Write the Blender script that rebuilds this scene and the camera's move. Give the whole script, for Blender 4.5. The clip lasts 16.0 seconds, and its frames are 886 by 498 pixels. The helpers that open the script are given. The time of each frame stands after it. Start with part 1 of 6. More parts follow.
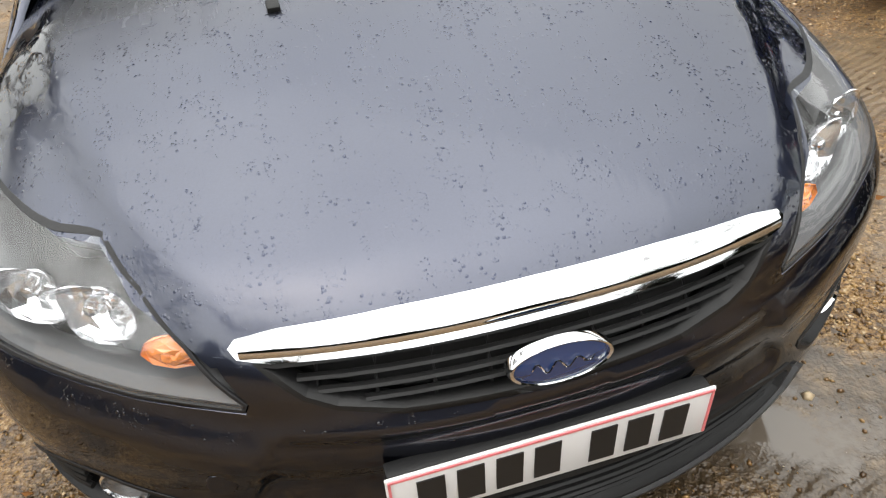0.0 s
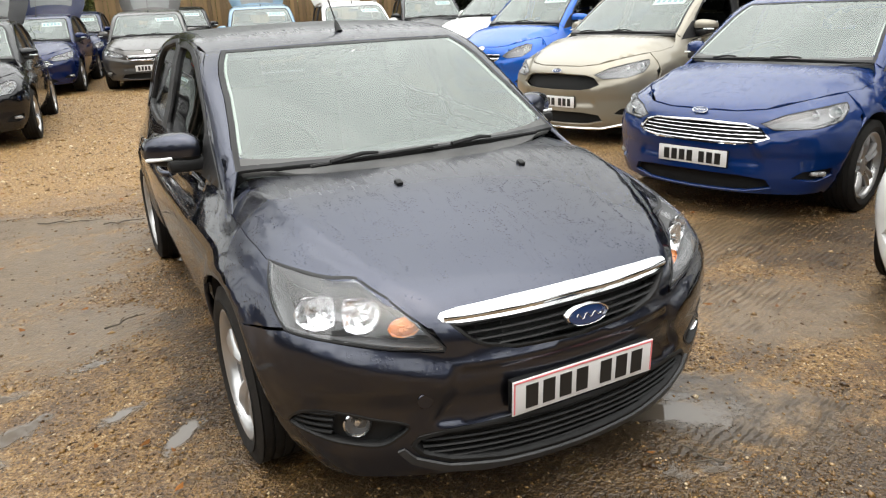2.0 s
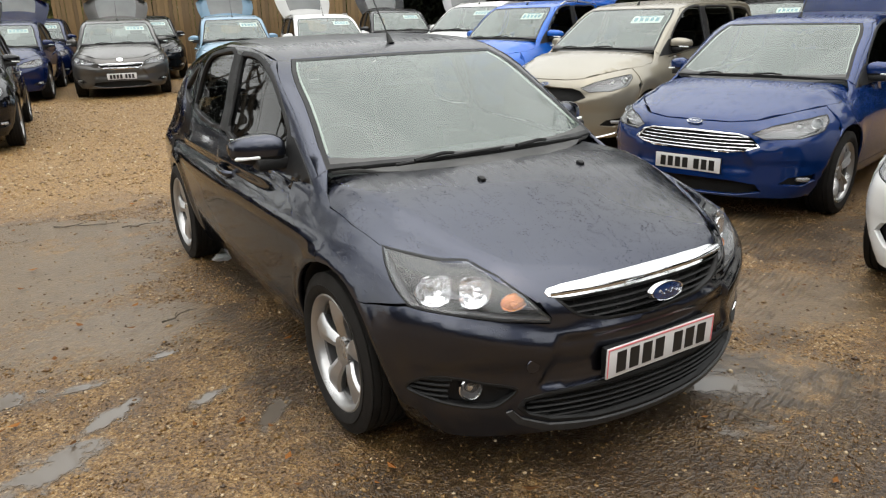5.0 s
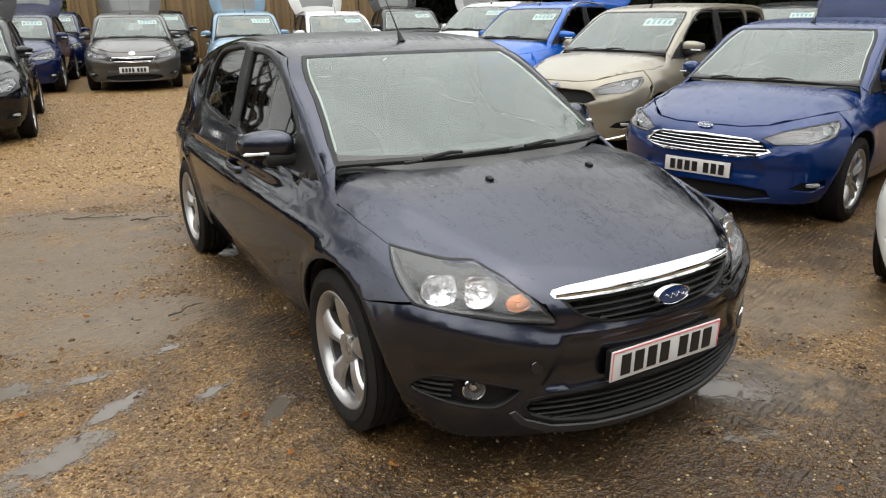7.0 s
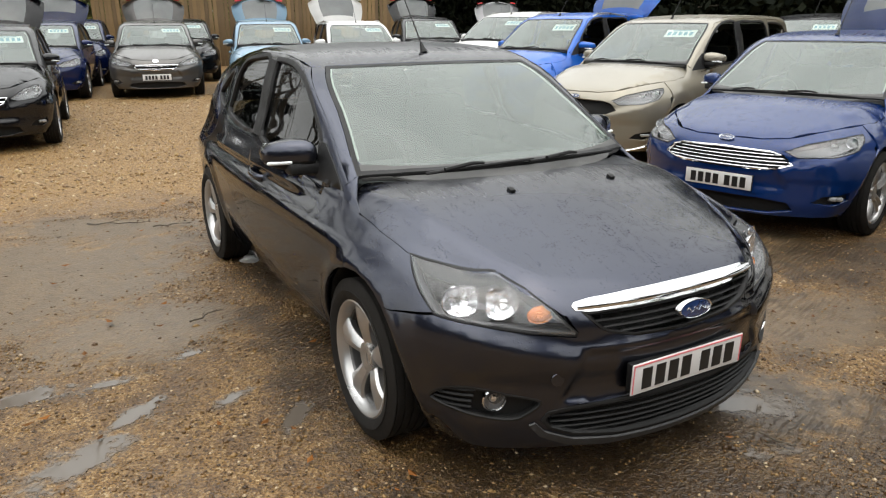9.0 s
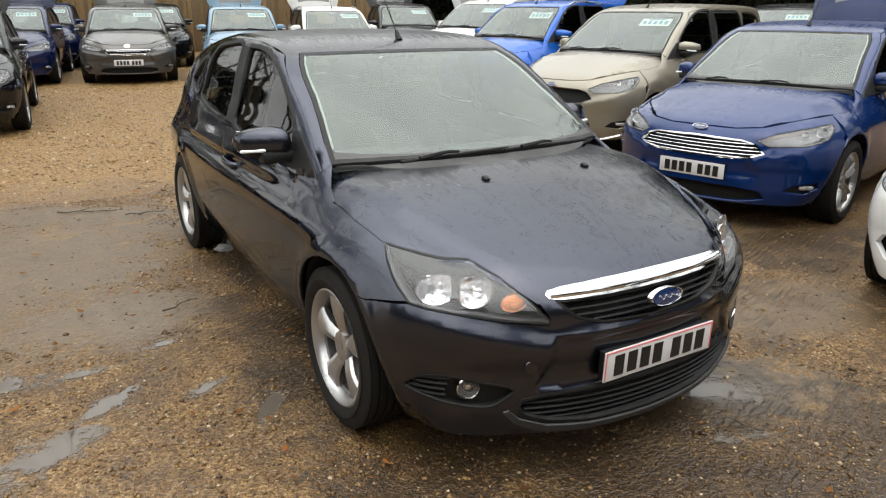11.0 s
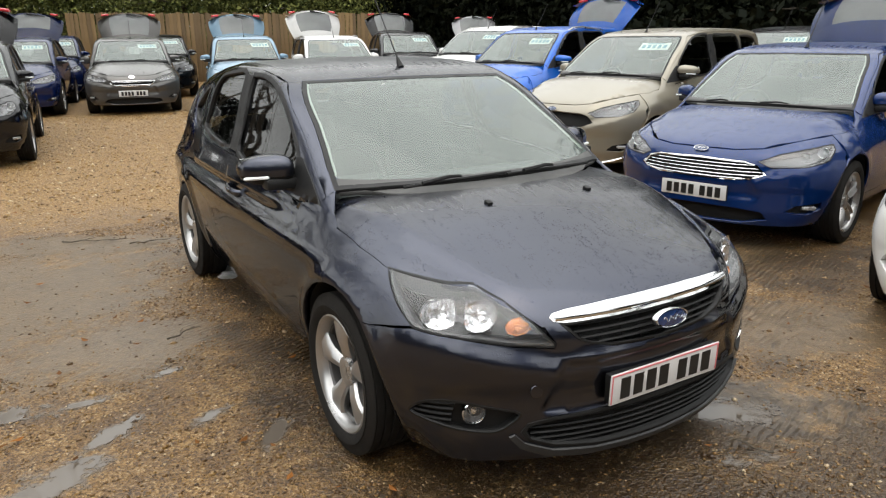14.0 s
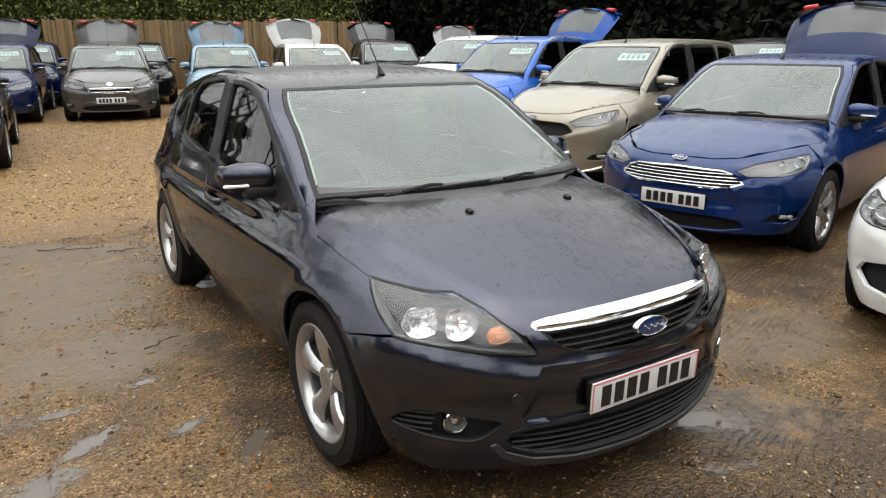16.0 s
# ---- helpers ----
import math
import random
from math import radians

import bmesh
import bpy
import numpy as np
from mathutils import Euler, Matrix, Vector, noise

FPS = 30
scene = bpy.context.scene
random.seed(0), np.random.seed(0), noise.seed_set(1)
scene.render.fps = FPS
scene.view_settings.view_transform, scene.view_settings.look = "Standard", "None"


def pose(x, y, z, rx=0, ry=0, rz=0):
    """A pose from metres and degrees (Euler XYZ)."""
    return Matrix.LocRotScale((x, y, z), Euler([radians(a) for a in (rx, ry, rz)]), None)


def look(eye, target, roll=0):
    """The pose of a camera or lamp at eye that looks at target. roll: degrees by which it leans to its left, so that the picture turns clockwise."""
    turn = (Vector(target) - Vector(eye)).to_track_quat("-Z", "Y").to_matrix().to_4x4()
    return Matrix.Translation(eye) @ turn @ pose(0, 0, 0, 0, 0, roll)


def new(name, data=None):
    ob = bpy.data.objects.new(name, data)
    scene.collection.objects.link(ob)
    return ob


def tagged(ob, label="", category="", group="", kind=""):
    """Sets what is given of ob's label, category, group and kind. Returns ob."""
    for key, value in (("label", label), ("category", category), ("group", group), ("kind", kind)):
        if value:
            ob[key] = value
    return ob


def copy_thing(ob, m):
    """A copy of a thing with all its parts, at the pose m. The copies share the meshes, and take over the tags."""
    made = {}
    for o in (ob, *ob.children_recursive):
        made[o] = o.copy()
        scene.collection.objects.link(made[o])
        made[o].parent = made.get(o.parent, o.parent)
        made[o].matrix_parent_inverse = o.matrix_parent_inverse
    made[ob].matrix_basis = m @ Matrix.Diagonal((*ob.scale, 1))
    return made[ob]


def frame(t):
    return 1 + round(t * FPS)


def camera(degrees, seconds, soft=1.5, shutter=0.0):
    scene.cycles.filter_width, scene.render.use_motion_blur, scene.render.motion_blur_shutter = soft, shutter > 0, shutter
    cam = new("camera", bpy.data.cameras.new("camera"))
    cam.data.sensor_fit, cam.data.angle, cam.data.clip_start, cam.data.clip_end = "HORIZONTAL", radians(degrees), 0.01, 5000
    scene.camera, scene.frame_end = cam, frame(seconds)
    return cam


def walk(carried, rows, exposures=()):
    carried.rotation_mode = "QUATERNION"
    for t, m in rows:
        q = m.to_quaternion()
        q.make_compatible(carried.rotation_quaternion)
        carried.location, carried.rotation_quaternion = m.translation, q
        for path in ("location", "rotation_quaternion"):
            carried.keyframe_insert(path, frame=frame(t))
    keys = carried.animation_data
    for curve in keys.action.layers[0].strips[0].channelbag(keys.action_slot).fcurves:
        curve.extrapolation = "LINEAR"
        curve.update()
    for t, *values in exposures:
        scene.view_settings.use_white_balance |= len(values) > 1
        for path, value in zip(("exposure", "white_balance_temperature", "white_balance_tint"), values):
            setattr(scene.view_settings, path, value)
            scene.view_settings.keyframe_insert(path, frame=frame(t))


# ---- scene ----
cam = camera(62.9, 16.0, soft=1.2)
PATH = [
    (0, (-0.295, -1.495, 1.345), (0.073, 0.053, 0.134), -4.8),
    (0.1, (-0.355, -1.560, 1.352), (0.034, 0.010, 0.176), -3.6),
    (0.2, (-0.410, -1.620, 1.363), (0.011, -0.028, 0.227), -2.3),
    (0.3, (-0.455, -1.679, 1.382), (-0.020, -0.064, 0.285), -1.4),
    (0.4, (-0.495, -1.738, 1.402), (-0.039, -0.104, 0.348), -0.7),
    (0.5, (-0.527, -1.791, 1.425), (-0.052, -0.120, 0.433), -0.2),
    (0.7, (-0.605, -1.927, 1.444), (-0.077, -0.198, 0.595), 0.4),
    (1, (-0.71, -2.085, 1.469), (-0.137, -0.314, 0.737), -0.7),
    (1.2, (-0.813, -2.166, 1.500), (-0.187, -0.402, 0.812), -1.0),
    (1.5, (-0.982, -2.252, 1.497), (-0.23, -0.516, 0.847), -1.2),
    (1.7, (-1.096, -2.313, 1.515), (-0.305, -0.608, 0.858), -2.4),
    (2, (-1.24, -2.398, 1.503), (-0.375, -0.713, 0.861), -2.7),
    (2.5, (-1.451, -2.489, 1.527), (-0.549, -0.819, 0.898), -2.5),
    (3, (-1.692, -2.433, 1.53), (-0.701, -0.783, 0.985), -1.8),
    (3.5, (-1.82, -2.39, 1.532), (-0.839, -0.732, 0.997), -2.1),
    (4, (-1.825, -2.4, 1.527), (-0.832, -0.762, 0.95), -2.2),
    (4.5, (-1.819, -2.414, 1.528), (-0.825, -0.788, 0.922), -1.8),
    (7, (-1.812, -2.415, 1.527), (-0.835, -0.782, 0.912), -0.6),
    (7.5, (-1.817, -2.418, 1.53), (-0.846, -0.776, 0.932), -0.5),
    (8, (-1.821, -2.418, 1.527), (-0.852, -0.772, 0.934), -0.3),
    (8.5, (-1.828, -2.412, 1.53), (-0.88, -0.755, 0.935), -0.4),
    (8.7, (-1.831, -2.411, 1.533), (-0.889, -0.749, 0.941), -0.3),
    (10.8, (-1.822, -2.419, 1.541), (-0.847, -0.785, 0.926), 0.1),
    (11, (-1.822, -2.418, 1.54), (-0.832, -0.797, 0.916), 0.2),
    (11.5, (-1.822, -2.417, 1.54), (-0.818, -0.807, 0.907), 0.3),
    (12, (-1.822, -2.417, 1.539), (-0.806, -0.815, 0.906), 0.2),
    (12.5, (-1.822, -2.419, 1.539), (-0.793, -0.819, 0.922), 0.0),
    (13, (-1.823, -2.42, 1.54), (-0.786, -0.819, 0.937), -0.0),
    (13.5, (-1.823, -2.422, 1.538), (-0.818, -0.793, 0.957), -0.5),
    (14, (-1.824, -2.421, 1.538), (-0.831, -0.777, 0.98), -0.6),
    (14.5, (-1.823, -2.421, 1.538), (-0.829, -0.772, 0.994), -0.5),
    (15, (-1.822, -2.419, 1.537), (-0.814, -0.777, 1.001), -0.4),
    (15.5, (-1.821, -2.416, 1.537), (-0.788, -0.791, 0.997), -0.2),
    (16, (-1.821, -2.416, 1.536), (-0.78, -0.794, 1.0), -0.2),
]
walk(cam, [(t, look(eye, target, roll)) for t, eye, target, roll in PATH], [(0, 1.36), (0.5, 1.24), (1, 1.32), (2, 1.25), (2.5, 1.22), (3, 1.2), (3.5, 0.97), (4.5, 0.9), (16, 0.91)])

# ---- overcast daylight ----
world = bpy.data.worlds.new("overcast_sky")
scene.world = world
world.use_nodes = True
wn = world.node_tree
wn.nodes.clear()
sky = wn.nodes.new("ShaderNodeTexSky")
sky.sky_type, sky.sun_disc, sky.sun_elevation, sky.sun_rotation = "NISHITA", False, radians(71), radians(212)
sky.air_density, sky.dust_density, sky.ozone_density = 1.0, 4.0, 1.0
grey = wn.nodes.new("ShaderNodeMix")
grey.data_type = "RGBA"
grey.inputs["Factor"].default_value = 0.85
grey.inputs[7].default_value = (9.8, 9.9, 9.6, 1)
wn.links.new(sky.outputs["Color"], grey.inputs[6])
cloud = wn.nodes.new("ShaderNodeTexNoise")
cloud.inputs["Scale"].default_value, cloud.inputs["Detail"].default_value = 2.2, 4
wcoord = wn.nodes.new("ShaderNodeTexCoord")
wn.links.new(wcoord.outputs["Generated"], cloud.inputs["Vector"])
cmap = wn.nodes.new("ShaderNodeMapRange")
cmap.inputs["From Min"].default_value, cmap.inputs["From Max"].default_value = 0.3, 0.7
cmap.inputs["To Min"].default_value, cmap.inputs["To Max"].default_value = 0.82, 1.1
wn.links.new(cloud.outputs["Fac"], cmap.inputs["Value"])
# an overcast sky is about three times brighter overhead than at the horizon
height = wn.nodes.new("ShaderNodeSeparateXYZ")
wn.links.new(wcoord.outputs["Generated"], height.inputs[0])
dome = wn.nodes.new("ShaderNodeMapRange")
dome.inputs["To Min"].default_value, dome.inputs["To Max"].default_value = 0.55, 1.42
wn.links.new(height.outputs[2], dome.inputs["Value"])
both = wn.nodes.new("ShaderNodeMath")
both.operation = "MULTIPLY"
wn.links.new(cmap.outputs["Result"], both.inputs[0])
wn.links.new(dome.outputs["Result"], both.inputs[1])
shade = wn.nodes.new("ShaderNodeMix")
shade.data_type, shade.blend_type = "RGBA", "MULTIPLY"
shade.inputs["Factor"].default_value = 1.0
wn.links.new(grey.outputs[2], shade.inputs[6])
wn.links.new(both.outputs[0], shade.inputs[7])
sky_light = wn.nodes.new("ShaderNodeBackground")
sky_light.inputs["Strength"].default_value = 0.134
wout = wn.nodes.new("ShaderNodeOutputWorld")
wn.links.new(shade.outputs[2], sky_light.inputs["Color"])
wn.links.new(sky_light.outputs["Background"], wout.inputs["Surface"])

sun = new("sun", bpy.data.lights.new("sun", "SUN"))
sun.data.energy, sun.data.angle, sun.data.color = 0.5, radians(90), (1.0, 0.97, 0.93)
sun.matrix_world = look((-2.5, -4, 14), (0, 0, 0))

# ---- materials ----
def material(name, color, rough=0.5, metal=0.0, **more):
    m = bpy.data.materials.new(name)
    m.use_nodes = True
    b = m.node_tree.nodes["Principled BSDF"]
    b.inputs["Base Color"].default_value = (*color, 1)
    b.inputs["Roughness"].default_value, b.inputs["Metallic"].default_value = rough, metal
    for key, value in more.items():
        b.inputs[key.replace("_", " ")].default_value = value
    return m


def nd(m, kind, **inputs):
    n = m.node_tree.nodes.new(kind)
    for key, value in inputs.items():
        n.inputs[key.replace("_", " ")].default_value = value
    return n


def wire(m, a, b):
    m.node_tree.links.new(a, b)


def bsdf(m):
    return m.node_tree.nodes["Principled BSDF"]


def coords(m, kind="Object", scale=(1, 1, 1)):
    c, k = nd(m, "ShaderNodeTexCoord"), nd(m, "ShaderNodeMapping")
    k.inputs["Scale"].default_value = scale
    wire(m, c.outputs[kind], k.inputs["Vector"])
    return k.outputs["Vector"]


def place(m, scale=(1, 1, 1)):
    c, k = nd(m, "ShaderNodeNewGeometry"), nd(m, "ShaderNodeMapping")
    k.inputs["Scale"].default_value = scale
    wire(m, c.outputs["Position"], k.inputs["Vector"])
    return k.outputs["Vector"]


def noisy(m, vector, scale, detail=4, rough=0.6):
    n = nd(m, "ShaderNodeTexNoise", Scale=scale, Detail=detail, Roughness=rough)
    wire(m, vector, n.inputs["Vector"])
    return n.outputs["Fac"]


def ramp(m, fac, *stops):
    r = nd(m, "ShaderNodeValToRGB")
    e = r.color_ramp.elements
    while len(e) < len(stops):
        e.new(0.5)
    for el, (pos, col) in zip(e, stops):
        el.position, el.color = pos, (*col, 1) if len(col) == 3 else col
    wire(m, fac, r.inputs["Fac"])
    return r.outputs["Color"]


def grey_ramp(m, fac, *stops):
    return ramp(m, fac, *[(p, (v, v, v)) for p, v in stops])


def mix(m, fac, a, b, blend="MIX"):
    n = nd(m, "ShaderNodeMix")
    n.data_type, n.blend_type = "RGBA", blend
    for sock, v in ((0, fac), (6, a), (7, b)):
        if isinstance(v, (int, float)):
            n.inputs[sock].default_value = v if sock == 0 else (v, v, v, 1)
        elif isinstance(v, tuple):
            n.inputs[sock].default_value = (*v, 1)
        else:
            wire(m, v, n.inputs[sock])
    return n.outputs[2]


def maths(m, op, a, b=0.0, c=0.0):
    n = nd(m, "ShaderNodeMath")
    n.operation = op
    for i, v in enumerate((a, b, c)):
        if isinstance(v, (int, float)):
            n.inputs[i].default_value = v
        else:
            wire(m, v, n.inputs[i])
    return n.outputs[0]


def bump(m, height, strength=0.3, distance=0.01):
    b = nd(m, "ShaderNodeBump", Strength=strength, Distance=distance)
    wire(m, height, b.inputs["Height"])
    wire(m, b.outputs["Normal"], bsdf(m).inputs["Normal"])


def drops(m, vec, scale, size):
    """Beads of rain: domes round random points."""
    v = nd(m, "ShaderNodeTexVoronoi", Scale=scale, Randomness=1.0)
    wire(m, vec, v.inputs["Vector"])
    keep = maths(m, "GREATER_THAN", noisy(m, vec, scale * 0.12, 2), 0.5)
    dome = nd(m, "ShaderNodeMapRange")
    dome.interpolation_type = "SMOOTHSTEP"
    dome.inputs["From Min"].default_value, dome.inputs["From Max"].default_value = size, 0.0
    wire(m, v.outputs["Distance"], dome.inputs["Value"])
    return maths(m, "MULTIPLY", dome.outputs["Result"], keep)


def paint(name, color, dirt=(0.16, 0.13, 0.09), flake=0.5, wet=1.0, edge=(1, 1, 1)):
    """Metallic lacquer, wet with rain: beads, runs down the slope, a film of road dirt low down and in patches."""
    m = material(name, color, 0.34, flake, Coat_Weight=1.0, Coat_Roughness=0.03, Coat_IOR=1.5, Specular_IOR_Level=0.0, Specular_Tint=(*edge, 1))
    vec = coords(m)
    runs = noisy(m, coords(m, "Object", (14, 1.6, 3)), 3.0, 3)
    film = noisy(m, vec, 3.2, 6)
    grain = noisy(m, vec, 260, 2)
    col = mix(m, maths(m, "MULTIPLY", grey_ramp(m, film, (0.45, 0), (0.8, 1)), 0.22), color, dirt)
    col = mix(m, maths(m, "MULTIPLY", grain, 0.25), col, tuple(min(1, c * 1.6) for c in color))
    wire(m, col, bsdf(m).inputs["Base Color"])
    coat = maths(m, "ADD", maths(m, "MULTIPLY", grey_ramp(m, runs, (0.42, 0), (0.62, 1)), 0.07 * wet), maths(m, "MULTIPLY", film, 0.04))
    beads = maths(m, "ADD", drops(m, vec, 95, 0.34), maths(m, "MULTIPLY", drops(m, vec, 190, 0.33), 0.5))
    face, axes = nd(m, "ShaderNodeNewGeometry"), nd(m, "ShaderNodeSeparateXYZ")
    wire(m, face.outputs["Normal"], axes.inputs[0])
    coat = maths(m, "ADD", coat, maths(m, "MULTIPLY", grey_ramp(m, axes.outputs[2], (0.93, 0.0), (0.995, 1.0)), 0.26 * wet))
    wire(m, coat, bsdf(m).inputs["Coat Roughness"])
    beads = maths(m, "MULTIPLY", beads, grey_ramp(m, axes.outputs[2], (0.3, 0.12), (0.75, 1.0)))  # rain stays on what faces up
    beads = maths(m, "MULTIPLY", beads, grey_ramp(m, runs, (0.46, 0.15), (0.6, 1.0)))
    b = nd(m, "ShaderNodeBump", Strength=0.8 * wet, Distance=0.005)
    wire(m, beads, b.inputs["Height"])
    b2 = nd(m, "ShaderNodeBump", Strength=0.16 * wet, Distance=0.003)
    wire(m, runs, b2.inputs["Height"])
    wire(m, b.outputs["Normal"], b2.inputs["Normal"])
    wire(m, b2.outputs["Normal"], bsdf(m).inputs["Coat Normal"])
    return m


def glazing(name, tint, mist_sheen=0.0, mist_sheen_color=(0.6, 0.65, 0.62)):
    """A pane: clear with a tint, mirror-like by Fresnel, under a pale diffuse film for mist and painted sky sheen."""
    m = bpy.data.materials.new(name)
    m.use_nodes = True
    t = m.node_tree
    t.nodes.clear()
    out, clear, gloss = t.nodes.new("ShaderNodeOutputMaterial"), t.nodes.new("ShaderNodeBsdfTransparent"), t.nodes.new("ShaderNodeBsdfGlossy")
    clear.inputs["Color"].default_value = (*tint, 1)
    gloss.inputs["Roughness"].default_value = 0.02
    edge = t.nodes.new("ShaderNodeLayerWeight")  # Schlick's mirror share, the same from both sides of the pane
    edge.inputs["Blend"].default_value = 0.5
    share = maths(m, "MULTIPLY_ADD", maths(m, "POWER", edge.outputs["Facing"], 5.0), 0.92, 0.075)
    film, under = t.nodes.new("ShaderNodeBsdfDiffuse"), t.nodes.new("ShaderNodeMixShader")
    film.inputs["Color"].default_value = (*mist_sheen_color, 1)
    vec = coords(m)
    patch = noisy(m, vec, 2.5, 5)
    amount = maths(m, "MULTIPLY", grey_ramp(m, patch, (0.2, 0.7), (0.8, 1.0)), mist_sheen)
    wire(m, amount, under.inputs[0])
    wire(m, clear.outputs[0], under.inputs[1])
    wire(m, film.outputs[0], under.inputs[2])
    top = t.nodes.new("ShaderNodeMixShader")
    wire(m, share, top.inputs[0])
    wire(m, under.outputs[0], top.inputs[1])
    wire(m, gloss.outputs[0], top.inputs[2])
    b = nd(m, "ShaderNodeBump", Strength=0.05, Distance=0.002)
    wire(m, drops(m, vec, 120, 0.3), b.inputs["Height"])
    wire(m, b.outputs["Normal"], gloss.inputs["Normal"])
    wire(m, top.outputs[0], out.inputs["Surface"])
    return m


def grainy(name, c1, c2, rough, scale=60, depth=0.002, metal=0.0, strength=0.4):
    m = material(name, c1, rough, metal)
    vec = coords(m)
    n, big = noisy(m, vec, scale, 5), noisy(m, vec, scale * 0.08, 3)
    wire(m, mix(m, mix(m, 0.5, n, big), c1, c2), bsdf(m).inputs["Base Color"])
    wire(m, grey_ramp(m, big, (0.3, rough * 0.8), (0.7, min(1, rough * 1.2))), bsdf(m).inputs["Roughness"])
    bump(m, n, strength, depth)
    return m


GREY_PAINT = paint("charcoal_metallic_paint", (0.034, 0.038, 0.056), (0.034, 0.037, 0.048), 1.0, 1.0, (0.08, 0.08, 0.11))
BLUE_PAINT = paint("deep_blue_metallic_paint", (0.002, 0.017, 0.088), (0.012, 0.024, 0.05), 0.3)
NAVY_PAINT = paint("navy_metallic_paint", (0.0015, 0.007, 0.045), (0.012, 0.014, 0.03), 0.3)
SKY_PAINT = paint("bright_blue_paint", (0.004, 0.075, 0.36), (0.05, 0.08, 0.12), 0.35)
GOLD_PAINT = paint("champagne_metallic_paint", (0.215, 0.195, 0.152), (0.16, 0.145, 0.115), 0.5)
WHITE_PAINT = paint("white_paint", (0.6, 0.6, 0.59), (0.3, 0.28, 0.25), 0.0)
SILVER_PAINT = paint("silver_metallic_paint", (0.3, 0.3, 0.31), (0.2, 0.19, 0.18), 0.6)
BLACK_PAINT = paint("black_paint", (0.004, 0.004, 0.005), (0.02, 0.019, 0.018), 0.2)
BRONZE_PAINT = paint("dark_grey_metallic_paint", (0.070, 0.067, 0.063), (0.06, 0.055, 0.05), 0.6)
ICE_PAINT = paint("pale_blue_metallic_paint", (0.13, 0.22, 0.30), (0.12, 0.14, 0.15), 0.5)
LIP_GREY = grainy("worn_grey_plastic", (0.014, 0.014, 0.015), (0.03, 0.03, 0.03), 0.45, 160, 0.001)
BLACK_PLASTIC = grainy("black_plastic", (0.006, 0.006, 0.007), (0.016, 0.016, 0.015), 0.48, 220, 0.001)
SEAL = grainy("black_rubber_seal", (0.008, 0.008, 0.009), (0.02, 0.02, 0.02), 0.5, 120, 0.001)
for dull, share in ((BLACK_PLASTIC, 0.2), (SEAL, 0.25)):  # matt, hardly any gloss
    bsdf(dull).inputs["Specular IOR Level"].default_value = share
SCUTTLE = grainy("weathered_scuttle_plastic", (0.045, 0.045, 0.045), (0.075, 0.074, 0.07), 0.55, 140, 0.001)
PILLAR_TRIM = grainy("pale_pillar_trim", (0.5, 0.52, 0.49), (0.42, 0.44, 0.41), 0.7, 90, 0.001)
# near-black colour standing for shade inside gaps, recesses, arches and under the floor
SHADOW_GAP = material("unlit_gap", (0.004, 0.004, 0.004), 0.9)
RUBBER = grainy("tyre_rubber", (0.006, 0.006, 0.006), (0.018, 0.016, 0.014), 0.75, 90, 0.002)
bsdf(RUBBER).inputs["Specular IOR Level"].default_value = 0.2
ALLOY = grainy("silver_alloy", (0.5, 0.5, 0.5), (0.42, 0.41, 0.4), 0.3, 40, 0.0006, 0.85, 0.2)
DISC = material("brake_disc_iron", (0.16, 0.15, 0.14), 0.45, 0.8)
CHROME = material("chrome", (0.72, 0.73, 0.74), 0.05, 1.0)
REFLECTOR = material("lamp_reflector", (0.95, 0.95, 0.96), 0.2, 1.0)
LAMP_SILVER = grainy("lamp_housing_silver", (0.6, 0.61, 0.62), (0.4, 0.41, 0.42), 0.28, 50, 0.001, 0.7)
LAMP_DARK = grainy("lamp_housing_dark", (0.07, 0.07, 0.072), (0.045, 0.045, 0.047), 0.35, 50, 0.001)
# darker alloy: shade behind the spokes put into the barrel's colour
BARREL = grainy("shaded_wheel_barrel", (0.2, 0.2, 0.2), (0.12, 0.115, 0.11), 0.45, 30, 0.001, 0.7)
LAMP_GREY = grainy("lamp_housing_grey", (0.25, 0.25, 0.255), (0.18, 0.18, 0.185), 0.3, 50, 0.001)
AMBER = material("amber_plastic", (0.85, 0.26, 0.03), 0.2, 0.0, Coat_Weight=1.0)
RED_LAMP = material("red_lamp_plastic", (0.5, 0.02, 0.025), 0.2, 0.0, Coat_Weight=1.0)
PLATE_WHITE = grainy("reflective_plate_white", (0.6, 0.595, 0.59), (0.54, 0.53, 0.52), 0.4, 30, 0.0004)
PLATE_INK = material("plate_ink_black", (0.01, 0.01, 0.01), 0.4)
PLATE_PINK = material("plate_edge_pink", (0.62, 0.16, 0.17), 0.4)
BADGE_BLUE = material("badge_enamel_blue", (0.01, 0.026, 0.085), 0.25, 0.0, Coat_Weight=1.0)
CARD = material("white_price_card", (0.75, 0.78, 0.78), 0.6)
CARD_INK = material("price_card_ink", (0.1, 0.28, 0.4), 0.6)
CLOTH = grainy("dark_seat_cloth", (0.03, 0.03, 0.033), (0.06, 0.06, 0.062), 0.9, 300, 0.001)
DASH = grainy("dark_dashboard", (0.02, 0.021, 0.022), (0.035, 0.036, 0.036), 0.6, 200, 0.001)
# pale film: mist, and reflected sky put in as diffuse colour
SCREEN = glazing("windscreen_glass", (0.68, 0.77, 0.72), 0.27, (0.37, 0.435, 0.40))
DARK_GLASS = glazing("dark_rear_glass", (0.03, 0.033, 0.032), 0.0)
SIDE_GLASS = glazing("tinted_side_glass", (0.13, 0.145, 0.14), 0.0)
LAMP_GLASS = glazing("clear_lamp_cover", (0.93, 0.94, 0.95), 0.05, (0.6, 0.6, 0.6))
